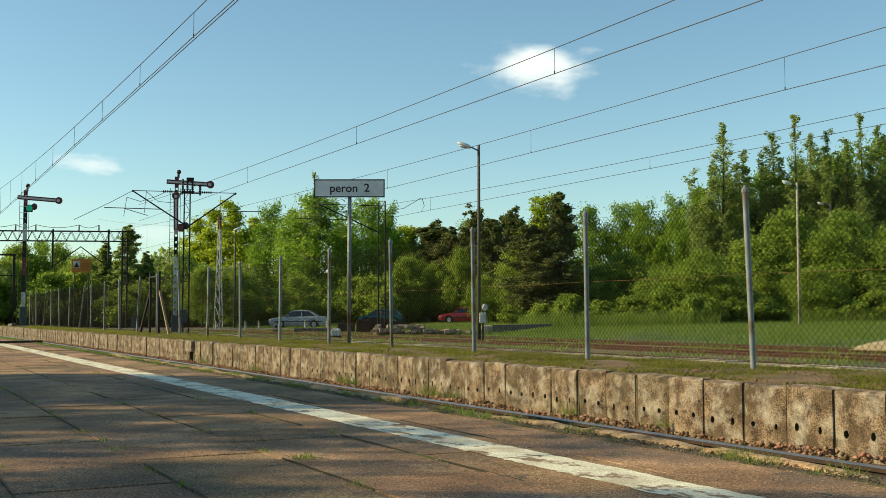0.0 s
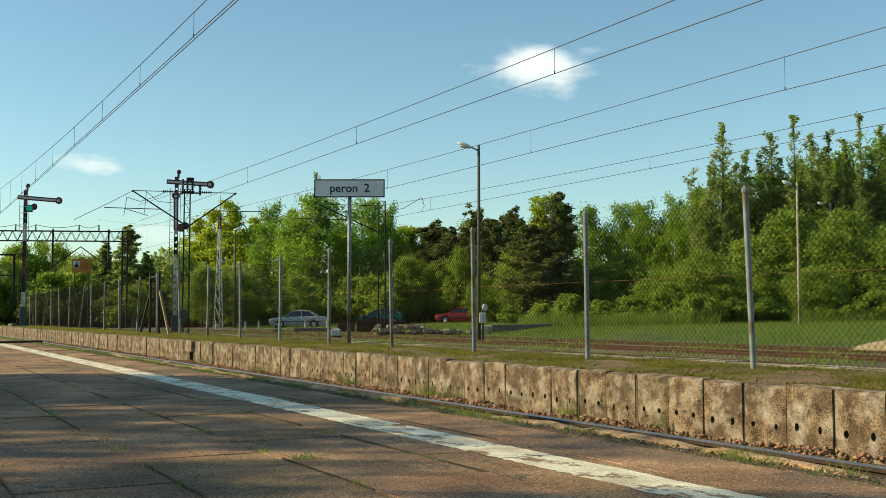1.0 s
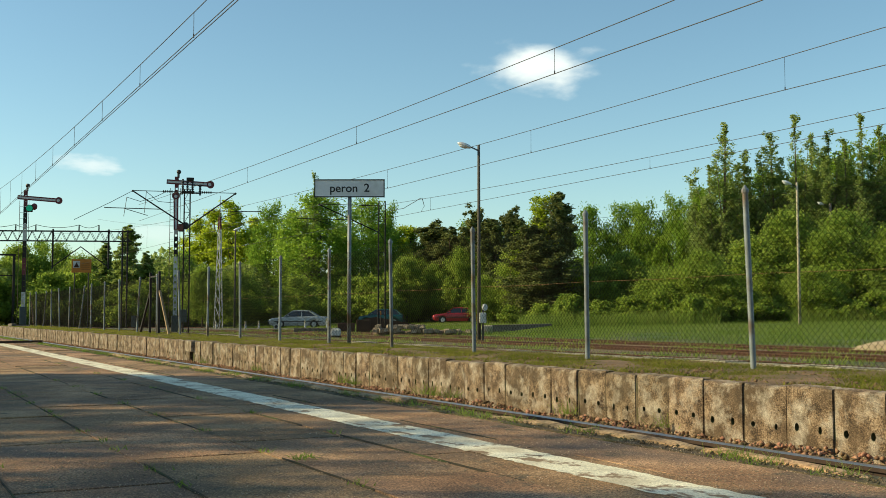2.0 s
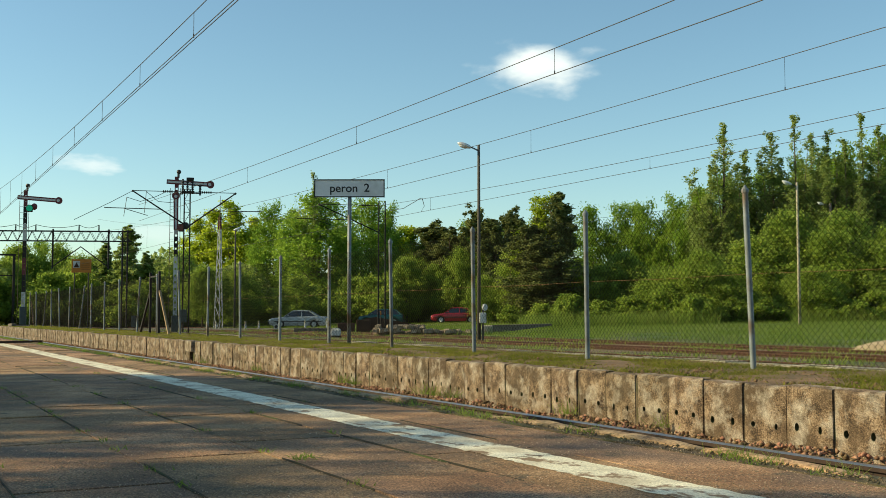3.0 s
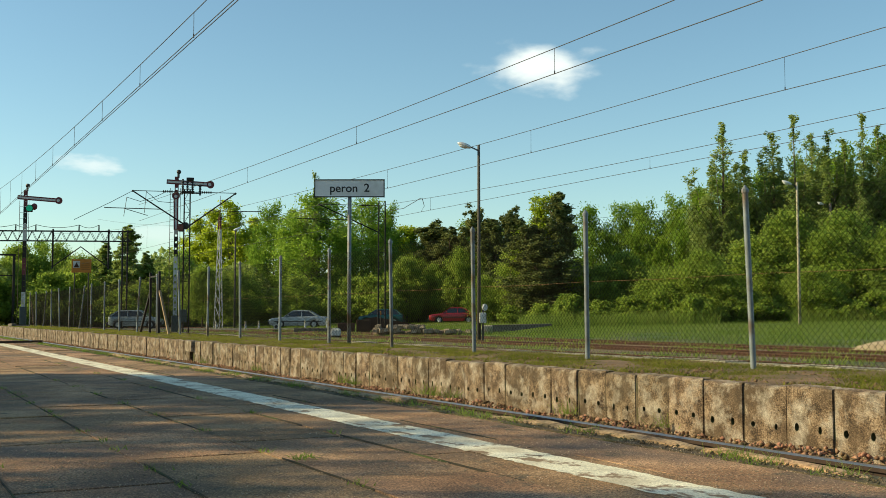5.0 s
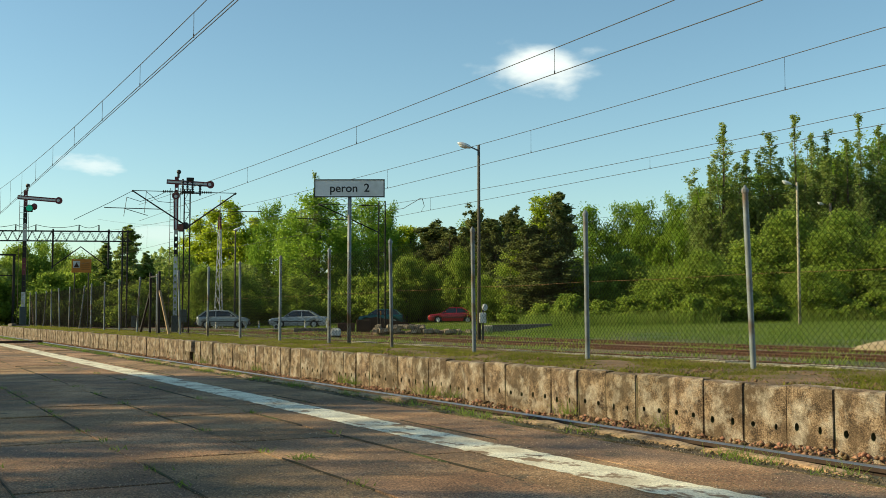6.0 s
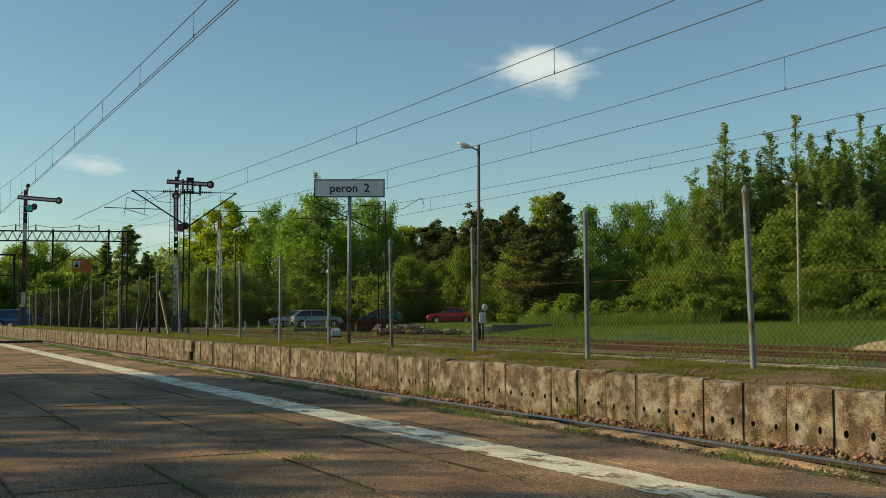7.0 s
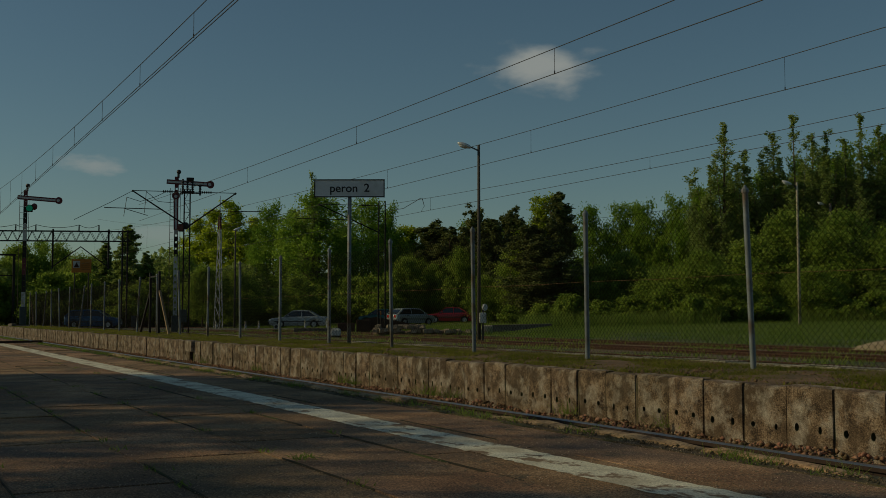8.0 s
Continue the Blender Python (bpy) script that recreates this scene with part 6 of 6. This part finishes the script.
tufts("wall_weeds", "flowering weeds at the foot of the wall", [(6.66, y + rs.uniform(-0.1, 0.1), -0.48) for y in (9.6, 12.3, 12.8, 13.1, 15.4, 15.9, 20.2, 8.2, 24)], 37, 0.03, 0.2, 0.05, 42, 0.01, M_GRASS)


# ---------------------------------------------------------------- what moves
def drive(car, turning, rows):
    """rows: seconds, x, y, heading. The wheels roll with the way gone."""
    walk(car, [(t, pose(x, y, road_z(x) + 0.005, 0, 0, h)) for t, x, y, h in rows])
    fine = []
    gone = 0.0
    fine.append((rows[0][0], 0.0))
    for (t0, x0, y0, _), (t1, x1, y1, _) in zip(rows, rows[1:]):
        step = math.hypot(x1 - x0, y1 - y0)
        k = max(1, math.ceil(math.degrees(step / 0.31) / 60))
        for i in range(1, k + 1):
            fine.append((t0 + (t1 - t0) * i / k, gone + step * i / k))
        gone += step
    for wheel, wx, wy in turning:
        walk(wheel, [(t, Matrix.Translation((wx, wy, 0.31)) @ pose(0, 0, 0, 0, math.degrees(g / 0.31), 0)) for t, g in fine])


def sway(tree, size, phase, pace):
    """A tree that leans to and fro in the wind."""
    m = tree.matrix_basis.copy()
    at, turn = m.translation.copy(), m.to_euler().z
    rows = []
    for i in range(17):
        t = i * 0.5
        a = size * (math.sin(pace * t + phase) + 0.5 * math.sin(2.3 * pace * t + 2 * phase))
        b = 0.6 * size * math.sin(1.4 * pace * t + phase + 1)
        rows.append((t, pose(at.x, at.y, at.z, b, a, 0) @ pose(0, 0, 0, 0, 0, math.degrees(turn))))
    walk(tree, rows)


def motions():
    drive(grey_car, grey_wheels, GREY_ROWS)
    drive(blue_car, blue_wheels, BLUE_ROWS)
    west = Vector((math.cos(radians(FACING_WEST)), math.sin(radians(FACING_WEST)), 0))
    base = Vector(RED_AT)
    walk(red_car, [(t, pose(*(base + west * d), 0, 0, FACING_WEST)) for t, d in RED_ROWS])
    for cloud, a in ((cloud_big, 33.15), (cloud_small, 9.75), (cloud_low, 13.0)):
        at = cloud.location.copy()
        side = Vector((math.cos(radians(a)), -math.sin(radians(a)), 0))
        walk(cloud, [(0.0, pose(*at, 0, 0, -a)), (8.0, pose(*(at + side * 4.6 + Vector((0, 0, -0.8))), 0, 0, -a))])
    for i, tree in enumerate(planted["POPLAR"]):
        sway(tree, 0.45 if i else 0.75, 1.7 * i, 1.3 + 0.11 * i)
    for i, tree in enumerate(planted["LIGHT"] + planted["BROAD"]):
        sway(tree, 0.16, 2.1 * i, 1.2 + 0.07 * (i % 5))


RED_AT = (46.5, 83.3, rise(46.5))
RED_ROWS = ((0.0, 0.0), (1.0, 0.33), (2.0, 0.56), (3.5, 0.76), (5.0, 0.88), (6.5, 1.02), (8.0, 1.24))
GREY_ROWS = ((0, -13.32, 97.73, -23.8), (1, -7.06, 94.97, -23.8), (2, -0.8, 92.2, -23.9), (2.8, 4.17, 90.0, -22.3), (3.5, 8.54, 88.36, -20.1), (4.5, 15.06, 86.02, -22.6), (5.5, 21.18, 83.1, -23.9), (6.5, 27.5, 80.52, -22.6), (7, 30.88, 79.06, -12.2), (7.5, 34.69, 78.96, 4.9), (8, 39.49, 79.8, 9.9))
BLUE_ROWS = ((0, -23.33, 103.07, -25.3), (2, -14.15, 98.74, -25.3), (4, -4.67, 94.26, -24.9), (5.5, 2.48, 91.02, -23.7), (6.5, 7.51, 88.91, -21.7), (7, 10.1, 87.98, -19.5), (7.5, 12.61, 87.1, -21.7), (8, 15.22, 85.94, -24.0))
motions()
